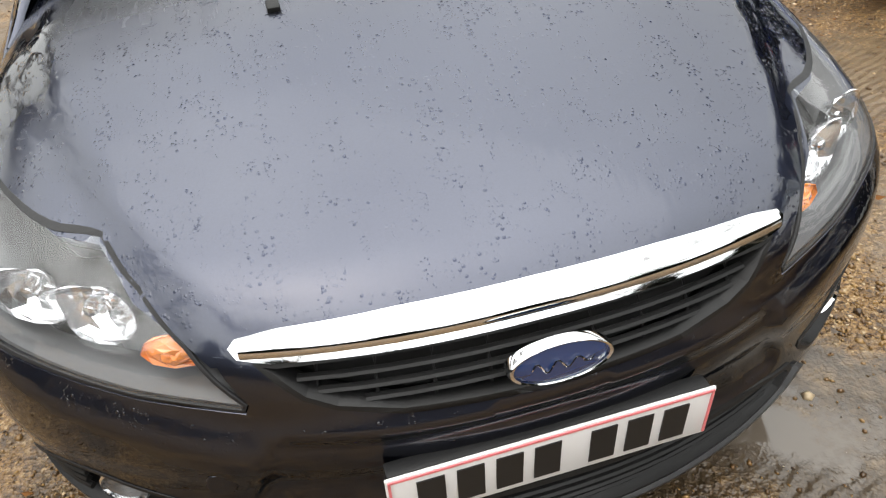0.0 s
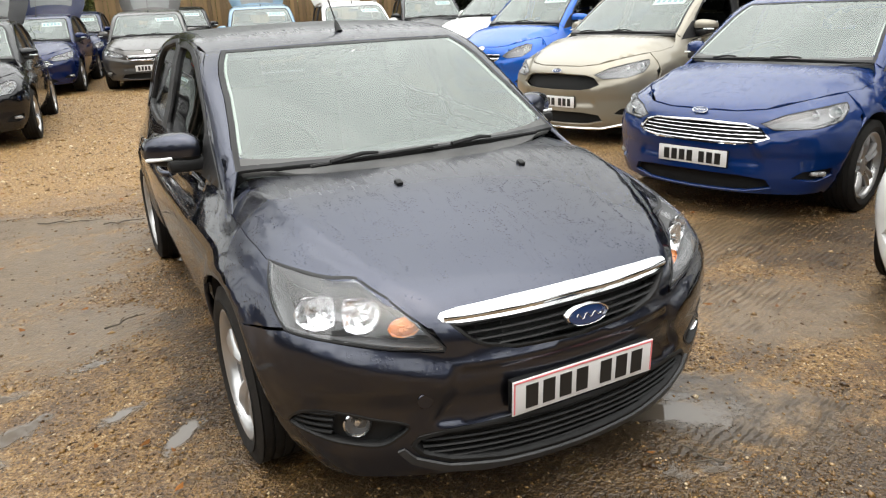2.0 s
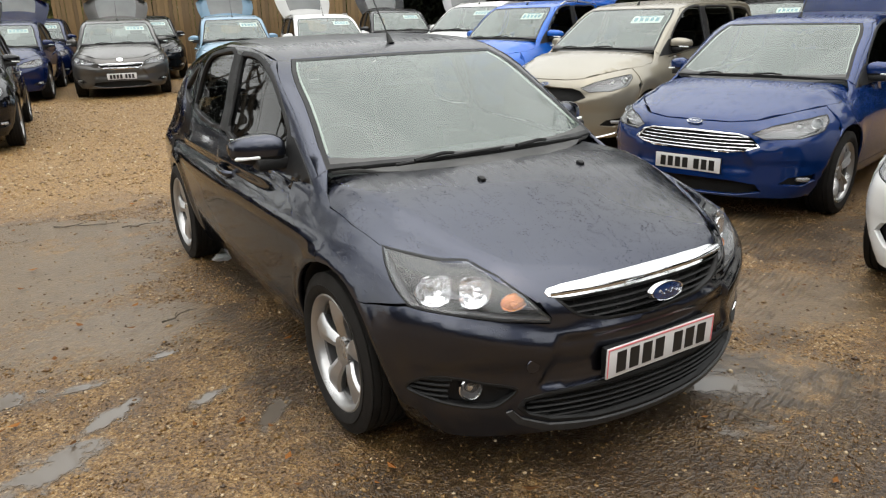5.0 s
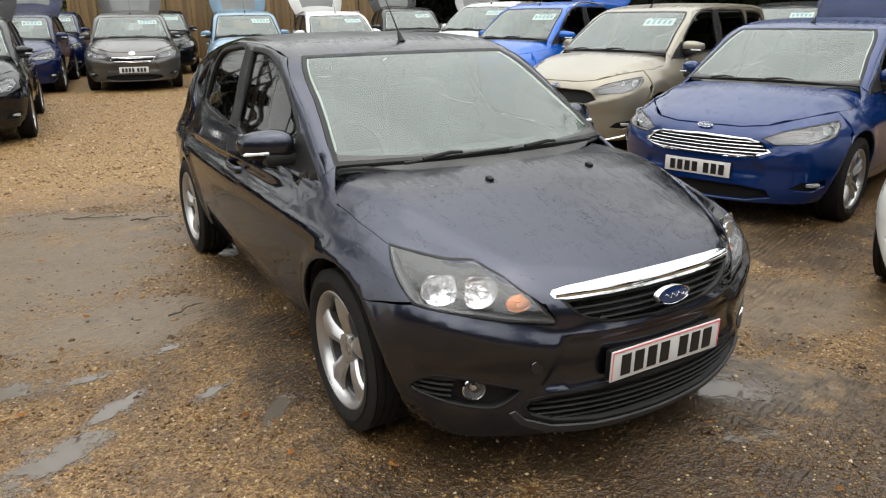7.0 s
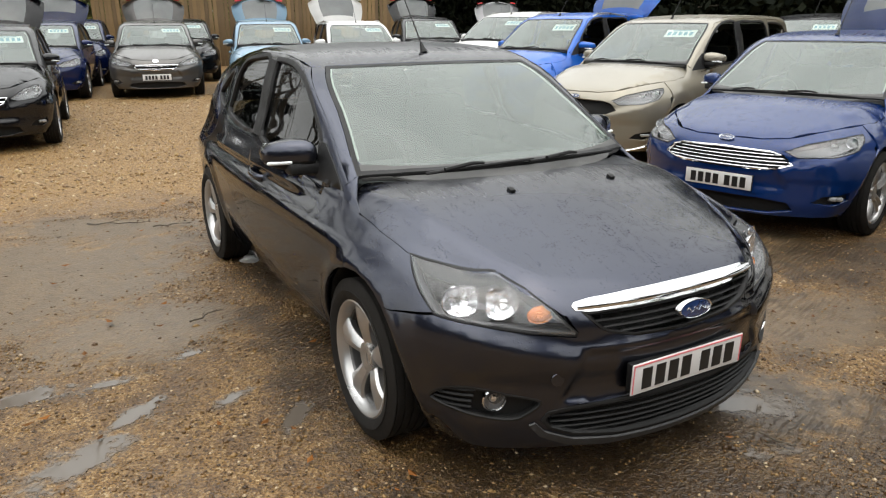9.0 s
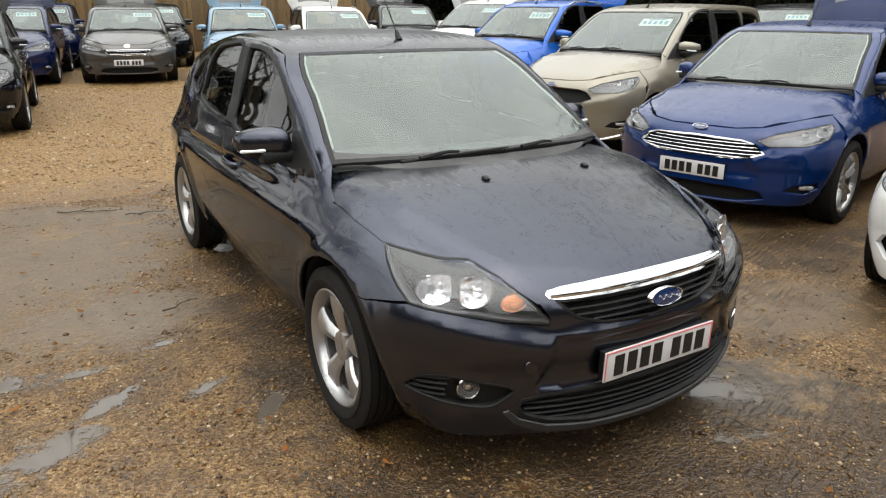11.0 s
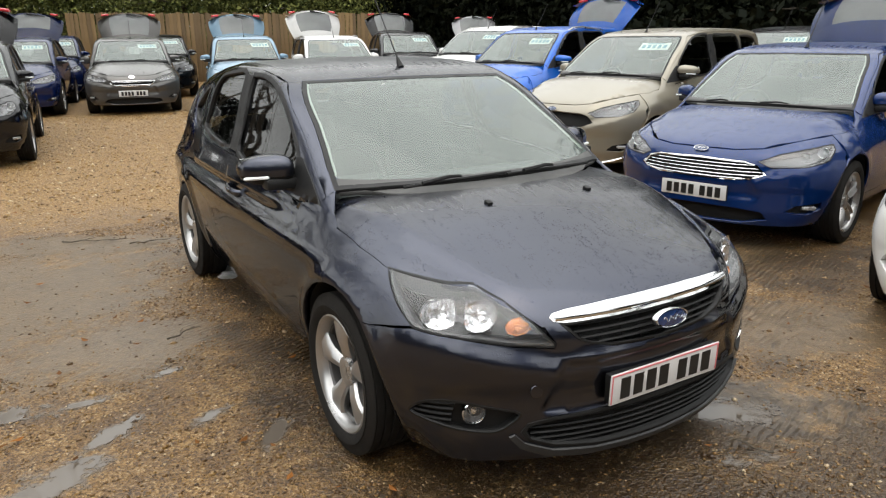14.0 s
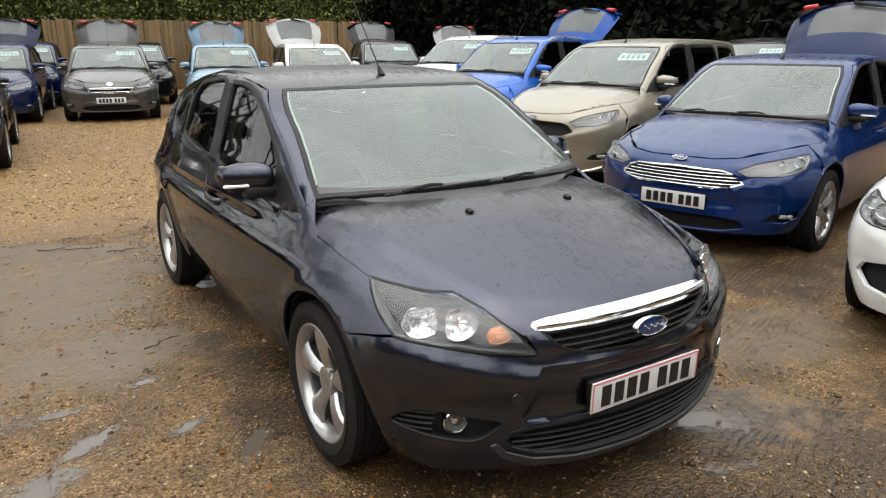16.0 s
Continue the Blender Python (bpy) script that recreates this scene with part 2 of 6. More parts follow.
# half-opaque grey film paints the sky's reflection on the raised pane
GATE_GLASS = glazing("sky_sheen_tailgate_glass", (0.10, 0.11, 0.11), 0.5, (0.40, 0.42, 0.42))
# ---- car body surface: smooth intersection of a side, a top and a front profile ----
def curve(*pts):
    """A smooth monotone curve through (a, b) pairs, straight beyond the ends."""
    xs, ys = np.array([p[0] for p in pts], float), np.array([p[1] for p in pts], float)
    h, d = np.diff(xs), np.diff(ys) / np.diff(xs)
    m = np.zeros(len(xs))
    m[0], m[-1] = d[0], d[-1]
    for i in range(1, len(xs) - 1):
        if d[i - 1] * d[i] > 0:
            w1, w2 = 2 * h[i] + h[i - 1], h[i] + 2 * h[i - 1]
            m[i] = (w1 + w2) / (w1 / d[i - 1] + w2 / d[i])

    def at(x):
        x = np.asarray(x, float)
        i = np.clip(np.searchsorted(xs, x) - 1, 0, len(h) - 1)
        t = (x - xs[i]) / h[i]
        tc = np.clip(t, 0, 1)
        y = ((1 + 2 * tc) * (1 - tc) ** 2 * ys[i] + tc * (1 - tc) ** 2 * h[i] * m[i]
             + tc * tc * (3 - 2 * tc) * ys[i + 1] - tc * tc * (1 - tc) * h[i] * m[i + 1])
        y = y + np.where(t < 0, t * h[i] * m[i], 0) + np.where(t > 1, (t - 1) * h[i] * m[i + 1], 0)
        return y
    return at


def smax(a, b, k):
    h = np.clip(0.5 + 0.5 * (a - b) / k, 0, 1)
    return b * (1 - h) + a * h + k * h * (1 - h)


SHELF = curve((0.0, 0.545), (0.26, 0.548), (0.40, 0.538), (0.52, 0.56), (0.64, 0.59), (0.79, 0.645), (0.9, 0.67))
RIDGE = curve((-0.85, 0.40), (-0.724, 0.459), (-0.588, 0.526), (-0.494, 0.567), (-0.393, 0.603), (-0.158, 0.668), (0.0, 0.69), (0.4, 0.72))


class Shape:
    """Half-width side(z) * plan(y), bonnet and deck height top(y), nose and tail, and a greenhouse over it."""

    def __init__(self, side, plan, top, crown, nose, bow, tail, screen, screen_bow, roof, roof_crown, glass, glass_plan, rear, kb=0.22, kf=0.10, crease=0.0, flare=0.016):
        self.side, self.plan, self.top, self.crown = side, plan, top, crown
        self.nose, self.bow, self.tail = nose, bow, tail
        self.screen, self.screen_bow, self.roof, self.roof_crown = screen, screen_bow, roof, roof_crown
        self.glass, self.glass_plan, self.rear, self.kb, self.kf, self.crease, self.flare = glass, glass_plan, rear, kb, kf, crease, flare

    def low(self, p):
        x, y, z = np.abs(p[:, 0]), p[:, 1], p[:, 2]
        flare = 0.0
        for wy in (-0.085, 2.53):
            flare = flare + self.flare * np.exp(-((np.hypot(y - wy, z - 0.325) - 0.365) / 0.045) ** 2)
        t = self.top(y) - self.crown * (1 - 0.25 * np.clip((y + 0.3) / 0.5, 0, 1)) * x ** 2 - 0.5 * np.maximum(x - 0.62, 0) ** 2
        if self.crease:
            q = np.clip((x - RIDGE(y)) / 0.07 + 0.5, 0, 1)
            t = t - self.crease * q * q * (3 - 2 * q) * np.clip((0.42 - y) / 0.5, 0, 1)
        f = smax(x - self.side(z) * self.plan(y) - flare, (z - t) * 0.93, self.kb)
        # a shelf under lamps and grille: proud below it, set back above
        q = np.clip((SHELF(x) - z) / 0.085 + 0.5, 0, 1)
        shelf = 0.014 - 0.030 * q * q * (3 - 2 * q)
        a = np.clip((0.40 + 0.42 * np.maximum(0.52 - z, 0) - x) / 0.035 + 0.5, 0, 1) * np.clip((0.532 - z) / 0.03 + 0.5, 0, 1) * np.clip((z - 0.345) / 0.04, 0, 1)
        shelf = shelf + 0.016 * a * a * (3 - 2 * a)
        f = smax(f, (self.nose(z) + self.bow[0] * x ** self.bow[1] + shelf - y) * 0.9, self.kf)
        return smax(f, (y - self.tail(z) + 0.35 * x ** 3) * 0.9, 0.15)

    def up(self, p):
        x, y, z = np.abs(p[:, 0]), p[:, 1], p[:, 2]
        f = smax((x - self.glass(z) * self.glass_plan(y)) * 0.92, z - self.roof(y) + self.roof_crown * x ** 2, 0.065)
        f = smax(f, (self.screen(z) + self.screen_bow(z) * x ** 2 - y) * 0.55, 0.05)
        f = smax(f, (y - self.rear(z) + 0.25 * x ** 2) * 0.6, 0.08)
        return smax(f, 0.84 - z, 0.01)

    def both(self, p):
        return -smax(-self.low(p), -self.up(p), 0.055)

    def rays(self, f, a, d, far, off=0.0, n=70):
        """From a along d, the first place where f falls through off; NaN where it never does."""
        s = np.linspace(0, far, n)
        v = np.stack([f(a + q * d) for q in s], 1) - off
        inside = v < 0
        hit = inside.any(1)
        i = np.argmax(inside, 1)
        lo, hi = s[np.maximum(i - 1, 0)], s[i]
        for _ in range(26):
            mid = (lo + hi) / 2
            neg = f(a + mid[:, None] * d) - off < 0
            hi, lo = np.where(neg, mid, hi), np.where(neg, lo, mid)
        p = a + hi[:, None] * d
        p[~hit] = np.nan
        return p

    def normals(self, f, p):
        e = 0.004
        g = np.stack([f(p + e * v) - f(p - e * v) for v in np.eye(3)], 1)
        return g / np.maximum(np.linalg.norm(g, axis=1, keepdims=True), 1e-9)


class Scaled(Shape):
    """The same body, stretched."""

    def __init__(self, base, sx, sy, sz):
        self.base, self.s = base, np.array((sx, sy, sz))

    def low(self, p):
        return self.base.low(p / self.s) * self.s.min()

    def up(self, p):
        return self.base.up(p / self.s) * self.s.min()


HATCH = Shape(
    side=curve((0.12, 0.72), (0.2, 0.785), (0.32, 0.845), (0.45, 0.88), (0.6, 0.897), (0.74, 0.905), (0.785, 0.892), (0.86, 0.862), (0.94, 0.835), (1.02, 0.79), (1.15, 0.70)),
    plan=curve((-0.95, 0.90), (-0.5, 0.955), (0.0, 0.985), (0.5, 0.985), (1.3, 0.975), (2.2, 0.943), (2.6, 0.915), (3.0, 0.865), (3.5, 0.78)),
    top=curve((-0.95, 0.56), (-0.86, 0.65), (-0.785, 0.703), (-0.65, 0.77), (-0.45, 0.842), (-0.165, 0.928), (0.0, 0.953), (0.3, 0.958), (1.4, 0.97), (2.4, 0.98), (3.4, 0.95)),
    crown=0.108,
    nose=curve((0.1, -0.76), (0.2, -0.83), (0.3, -0.85), (0.42, -0.848), (0.48, -0.859), (0.56, -0.862), (0.63, -0.862), (0.75, -0.835)), bow=(0.49, 2.3),
    tail=curve((0.1, 3.3), (0.4, 3.44), (0.7, 3.45), (1.1, 3.36)),
    screen=curve((0.7, -0.42), (0.95, 0.06), (1.15, 0.445), (1.36, 0.885), (1.5, 1.2)), screen_bow=curve((0.8, 0.48), (0.95, 0.40), (1.15, 0.29), (1.35, 0.2), (1.5, 0.19)),
    roof=curve((0.5, 1.26), (0.93, 1.382), (1.3, 1.43), (1.7, 1.44), (2.0, 1.415), (2.3, 1.37), (2.7, 1.285), (3.0, 1.21), (3.4, 1.11)), roof_crown=0.05,
    glass=curve((0.85, 0.83), (0.98, 0.795), (1.1, 0.75), (1.25, 0.705), (1.38, 0.655), (1.5, 0.60)),
    glass_plan=curve((0.0, 0.9), (0.4, 0.95), (1.0, 1.0), (2.0, 0.99), (2.3, 0.965), (2.6, 0.925), (3.2, 0.80)),
    rear=curve((0.9, 3.42), (1.1, 3.3), (1.35, 2.95), (1.5, 2.7)), crease=0.02)

CARRIER = Shape(
    side=curve((0.12, 0.72), (0.2, 0.785), (0.32, 0.845), (0.45, 0.88), (0.6, 0.897), (0.74, 0.905), (0.785, 0.892), (0.86, 0.862), (0.94, 0.835), (1.02, 0.79), (1.15, 0.70)),
    plan=curve((-0.95, 0.90), (-0.5, 0.955), (0.0, 0.985), (0.5, 0.985), (1.3, 0.975), (2.2, 0.943), (2.6, 0.915), (3.0, 0.865), (3.5, 0.78)),
    top=curve((-0.95, 0.56), (-0.86, 0.65), (-0.785, 0.703), (-0.65, 0.77), (-0.45, 0.842), (-0.165, 0.928), (0.0, 0.953), (0.3, 0.958), (1.4, 0.97), (2.4, 0.98), (3.4, 0.95)),
    crown=0.108,
    nose=curve((0.1, -0.76), (0.2, -0.83), (0.3, -0.85), (0.42, -0.848), (0.48, -0.859), (0.56, -0.862), (0.63, -0.862), (0.75, -0.835)), bow=(0.49, 2.3),
    tail=curve((0.1, 3.3), (0.4, 3.44), (0.7, 3.45), (1.1, 3.36)),
    screen=curve((0.7, -0.42), (0.95, 0.06), (1.15, 0.445), (1.36, 0.885), (1.5, 1.2)), screen_bow=curve((0.8, 0.48), (0.95, 0.40), (1.15, 0.29), (1.35, 0.2), (1.5, 0.19)),
    roof=curve((0.5, 1.26), (0.93, 1.375), (1.3, 1.425), (1.7, 1.442), (2.3, 1.44), (3.0, 1.42), (3.4, 1.385)), roof_crown=0.045,
    glass=curve((0.85, 0.83), (0.98, 0.795), (1.1, 0.75), (1.25, 0.705), (1.38, 0.655), (1.5, 0.60)),
    glass_plan=curve((0.0, 0.9), (0.4, 0.95), (1.0, 1.0), (2.0, 0.99), (2.6, 0.94), (3.2, 0.83)),
    rear=curve((0.9, 3.42), (1.1, 3.38), (1.35, 3.28), (1.5, 3.15)), crease=0.02)


from mathutils.geometry import delaunay_2d_cdt as delaunay

# ---- mesh helpers ----
def link_mesh(name, verts, faces, mat, parent=None, label="", normals=None, smooth=True):
    me = bpy.data.meshes.new(name)
    me.from_pydata([tuple(map(float, v)) for v in verts], [], [tuple(map(int, f)) for f in faces])
    me.update()
    me.materials.append(mat)
    me.polygons.foreach_set("use_smooth", [smooth] * len(me.polygons))
    if normals is not None:
        me.normals_split_custom_set([tuple(map(float, n)) for n in normals])
    ob = new(name, me)
    ob.parent = parent
    if label:
        tagged(ob, label)
    return ob


def part(name, bm, mat, parent, label="", smooth=True):
    me = bpy.data.meshes.new(name)
    bm.normal_update()
    bm.to_mesh(me)
    bm.free()
    me.materials.append(mat)
    me.polygons.foreach_set("use_smooth", [smooth] * len(me.polygons))
    if smooth:
        me.set_sharp_from_angle(angle=radians(38))
    ob = new(name, me)
    ob.parent = parent
    if label:
        tagged(ob, label)
    return ob


def add_box(bm, c, s, bevel=0.0, m=None, taper=None):
    made = bmesh.ops.create_cube(bm, size=1.0)["verts"]
    for v in made:
        v.co = Vector((v.co.x * s[0], v.co.y * s[1], v.co.z * s[2]))
        if taper and v.co.z > 0:
            v.co.x *= taper[0]
            v.co.y *= taper[1]
    if bevel:
        edges = list({e for v in made for e in v.link_edges})
        out = bmesh.ops.bevel(bm, geom=edges, offset=bevel, segments=2, affect="EDGES", profile=0.5)
        made = list({v for f in out["faces"] for v in f.verts} | {v for v in made if v.is_valid})
    move = Matrix.Translation(c) @ (m or Matrix())
    for v in made:
        v.co = move @ v.co
    return made


def box_part(name, c, s, mat, parent, bevel=0.01, m=None, label="", taper=None):
    bm = bmesh.new()
    add_box(bm, c, s, bevel, m, taper)
    return part(name, bm, mat, parent, label)


def add_tube(bm, pts, radii, n=8, flat=1.0, caps=True):
    """A swept round (or flattened) bar through points."""
    pts = [Vector(p) for p in pts]
    if not hasattr(radii, "__len__"):
        radii = [radii] * len(pts)
    rings = []
    for i, p in enumerate(pts):
        d = (pts[min(i + 1, len(pts) - 1)] - pts[max(i - 1, 0)]).normalized()
        up = Vector((0, 0, 1)) if abs(d.z) < 0.9 else Vector((0, 1, 0))
        a = d.cross(up).normalized()
        b = a.cross(d)
        rings.append([bm.verts.new(p + radii[i] * (math.cos(t) * a + flat * math.sin(t) * b)) for t in [2 * math.pi * k / n for k in range(n)]])
    for r0, r1 in zip(rings, rings[1:]):
        for k in range(n):
            bm.faces.new((r0[k], r0[(k + 1) % n], r1[(k + 1) % n], r1[k]))
    if caps:
        bm.faces.new(rings[0][::-1])
        bm.faces.new(rings[-1])


def add_revolve(bm, profile, n=40, m=None, close=False):
    """Profile of (radius, along) turned round the local x axis."""
    m = m or Matrix()
    rings = [[bm.verts.new(m @ Vector((x, r * math.cos(t), r * math.sin(t)))) for t in [2 * math.pi * k / n for k in range(n)]] for r, x in profile]
    pairs = list(zip(rings, rings[1:])) + ([(rings[-1], rings[0])] if close else [])
    for a, b in pairs:
        for k in range(n):
            bm.faces.new((a[k], b[k], b[(k + 1) % n], a[(k + 1) % n]))
    return rings


def revolve_part(name, profile, mat, parent, n=40, m=None, close=False, label="", cap=False):
    bm = bmesh.new()
    rings = add_revolve(bm, profile, n, m, close)
    if cap:
        bm.faces.new(rings[-1])
    bmesh.ops.recalc_face_normals(bm, faces=bm.faces)
    return part(name, bm, mat, parent, label)


# ---- panels cut from a body surface ----
AXIS_Y = 0.1


def wrap(x, y):
    """Distance round the nose of a place (x, y)."""
    return 0.9 * math.atan2(x, AXIS_Y - y)


def aim(kind, uv, sgn, sy=1.0):
    u, v, o = uv[:, 0], uv[:, 1], np.zeros(len(uv))
    if kind == "side":
        return np.stack([o + sgn * 1.6, u, v], 1), np.stack([o - sgn, o, o], 1), 1.6
    if kind == "top":
        return np.stack([u, v, o + 2.3], 1), np.stack([o, o, o - 1], 1), 2.3
    if kind == "front":
        return np.stack([u, o - 2.0, v], 1), np.stack([o, o + 1, o], 1), 3.0
    if kind == "back":
        return np.stack([u, o + 5.0, v], 1), np.stack([o, o - 1, o], 1), 3.0
    s = u / 0.9 * sgn
    d = np.stack([np.sin(s), -np.cos(s), o], 1)
    return np.stack([o, o + AXIS_Y, v], 1) + 1.7 * d, -d, 1.7


def fine(loop, step, closed=True):
    loop = np.array(loop, float)
    nxt = np.roll(loop, -1, 0) if closed else loop[1:]
    out = []
    for a, b in zip(loop, nxt):
        k = max(1, int(round(np.linalg.norm(b - a) / step)))
        out.extend(a + (b - a) * i / k for i in range(k))
    if not closed:
        out.append(loop[-1])
    return np.array(out)


def rounded(loop, n=4, closed=True):
    """Catmull-Rom through the corners."""
    p = np.array(loop, float)
    k = len(p)
    out = []
    for i in range(k if closed else k - 1):
        a, b, c, d = (p[(i + j) % k] if closed else p[min(max(i + j, 0), k - 1)] for j in (-1, 0, 1, 2))
        for t in np.arange(n) / n:
            out.append(0.5 * (2 * b + (c - a) * t + (2 * a - 5 * b + 4 * c - d) * t * t + (3 * b - a - 3 * c + d) * t ** 3))
    if not closed:
        out.append(p[-1])
    return np.array(out)


def area(p):
    return 0.5 * np.sum(p[:, 0] * np.roll(p[:, 1], -1) - np.roll(p[:, 0], -1) * p[:, 1])


def shrink(loop, gap):
    """Move a closed loop inward (gap above 0) or outward."""
    p = np.array(loop, float)
    if area(p) < 0:
        p = p[::-1]
    t0, t1 = p - np.roll(p, 1, 0), np.roll(p, -1, 0) - p
    t0 /= np.maximum(np.linalg.norm(t0, axis=1, keepdims=True), 1e-9)
    t1 /= np.maximum(np.linalg.norm(t1, axis=1, keepdims=True), 1e-9)
    n = np.stack([-(t0 + t1)[:, 1], (t0 + t1)[:, 0]], 1)
    ln = np.maximum(np.linalg.norm(n, axis=1, keepdims=True), 0.5)
    return p + gap * n / ln * np.minimum(2 / ln, 1.6)


def within(pts, loop):
    x, y = pts[:, 0], pts[:, 1]
    inside = np.zeros(len(pts), bool)
    for (x0, y0), (x1, y1) in zip(loop, np.roll(loop, -1, 0)):
        if y0 != y1:
            inside ^= ((y0 > y) != (y1 > y)) & (x < (x1 - x0) * (y - y0) / (y1 - y0) + x0)
    return inside


def sheet(name, sh, layer, kind, loops, mat, parent, step=0.03, off=0.0, lip=0.014, sgn=1, gap=0.002, label="", mirror=False):
    """A panel of the body surface inside loops[0] and outside the others, with edges turned in by lip."""
    f = {"low": sh.low, "up": sh.up, "both": sh.both}[layer]
    rings = []
    for i, loop in enumerate(loops):
        p = fine(loop, step)
        rings.append(shrink(p, gap if i == 0 else -gap) if gap else p)
    edge = np.concatenate(rings)
    edges, k = [], 0
    for r in rings:
        edges += [(k + i, k + (i + 1) % len(r)) for i in range(len(r))]
        k += len(r)
    lo, hi = edge.min(0), edge.max(0)
    gu, gv = np.meshgrid(np.arange(lo[0], hi[0], step), np.arange(lo[1], hi[1], step * 0.87))
    gu = gu + (np.arange(len(gu)) % 2)[:, None] * step / 2
    grid = np.stack([gu.ravel(), gv.ravel()], 1)
    keep = within(grid, rings[0])
    for r in rings[1:]:
        keep &= ~within(grid, r)
    grid = grid[keep]
    if len(grid):
        near = np.concatenate([np.min(np.linalg.norm(part_[:, None] - edge[None], axis=2), 1) for part_ in np.array_split(grid, max(1, len(grid) // 2000))])
        grid = grid[near > step * 0.45]
    uv = np.concatenate([edge, grid])
    vs, _, fs, _, _, _ = delaunay([Vector(p) for p in uv], edges, [], 0, 1e-6)
    uv = np.array([tuple(v) for v in vs])
    tri = np.array([t for t in fs if len(t) == 3])
    mid = uv[tri].mean(1)
    keep = within(mid, rings[0])
    for r in rings[1:]:
        keep &= ~within(mid, r)
    tri = tri[keep]
    a, d, far = aim(kind, uv, sgn)
    p = sh.rays(f, a, d, far, off)
    ok = ~np.isnan(p[:, 0])
    tri = tri[ok[tri].all(1)]
    p = np.nan_to_num(p)
    n = sh.normals(f, p)
    fn = np.cross(p[tri[:, 1]] - p[tri[:, 0]], p[tri[:, 2]] - p[tri[:, 0]])
    flip = (fn * n[tri].mean(1)).sum(1) < 0
    tri[flip] = tri[flip][:, ::-1]
    verts, faces = [*p], [tuple(t) for t in tri]
    loops_n = [n[i] for t in tri for i in t]
    if lip:
        seen = {}
        for t in faces:
            for i, j in ((t[0], t[1]), (t[1], t[2]), (t[2], t[0])):
                seen[(i, j)] = True
        rim = [(i, j) for i, j in seen if (j, i) not in seen]
        inner = {}
        for i, j in rim:
            for q in (i, j):
                if q not in inner:
                    inner[q] = len(verts)
                    verts.append(p[q] - lip * n[q])
        for i, j in rim:
            fnv = np.cross(p[j] - p[i], -n[i])
            fnv = -fnv / max(np.linalg.norm(fnv), 1e-9)
            faces.append((j, i, inner[i], inner[j]))
            loops_n += [fnv * 0.75 + 0.6 * n[j], fnv * 0.75 + 0.6 * n[i], fnv, fnv]
    loops_n = [q / max(np.linalg.norm(q), 1e-9) for q in loops_n]
    used = sorted({i for fc in faces for i in fc})
    renum = {o: k for k, o in enumerate(used)}
    return link_mesh(name, [verts[i] for i in used], [tuple(renum[i] for i in fc) for fc in faces], mat, parent, label, loops_n)


def on_surface(sh, layer, kind, uv, off=0.0, sgn=1):
    f = {"low": sh.low, "up": sh.up, "both": sh.both}[layer]
    a, d, far = aim(kind, np.array(uv, float), sgn)
    p = sh.rays(f, a, d, far, off)
    return p[~np.isnan(p[:, 0])]


def bead(name, sh, layer, kind, uv, mat, parent, r=0.006, off=0.0, sgn=1, step=0.03, flat=1.0, label="", n=6):
    """A bar that follows the surface along a line."""
    p = on_surface(sh, layer, kind, fine(uv, step, False), off, sgn)
    bm = bmesh.new()
    if len(p) > 1:
        add_tube(bm, [Vector(q) for q in p], r, n, flat)
    return part(name, bm, mat, parent, label)


# ---- ground ----
def ground_z(x, y):
    """The yard rises gently towards its far end."""
    return 0.018 * math.log1p(math.exp(min(50, y - 4.0)))


# bare, rolled mud; dark wet ground with the car's shade painted in; standing water: (x, y, half length, half width,
# turn)
BARE = [(-2.1, 2.6, 1.25, 1.0, 20), (-1.5, 3.75, 0.9, 0.28, -25), (-1.5, 1.45, 0.55, 0.4, 0), (1.75, -0.25, 0.55, 0.4, -20), (0.75, -0.72, 0.5, 0.3, -30), (2.35, 0.75, 0.9, 0.35, 10)]
SOAKED_SHADED = [(-0.86, 1.36, 0.16, 0.12, 20), (-0.80, 0.75, 0.24, 0.42, -10), (0.15, -0.85, 0.95, 0.42, 8), (-0.55, -0.5, 0.55, 0.32, 25), (-0.85, 0.15, 0.2, 0.5, 0), (-0.7, 1.9, 0.12, 0.5, 0), (-0.98, 0.55, 0.12, 0.07, 30), (0.75, -1.2, 0.7, 0.35, 0), (2.9, 0.35, 0.8, 0.3, 10)]
WATER = [(-1.86, 0.27, 0.25, 0.11, 35), (-1.68, 0.88, 0.14, 0.045, 5), (-1.66, 0.50, 0.17, 0.04, 40), (-1.24, 0.47, 0.11, 0.04, 30), (-2.02, 0.93, 0.13, 0.06, 10), (-1.33, 1.02, 0.07, 0.035, 0), (-1.08, 0.16, 0.13, 0.035, 50), (0.62, -0.66, 0.22, 0.09, -35), (0.42, -0.98, 0.14, 0.05, -20)]


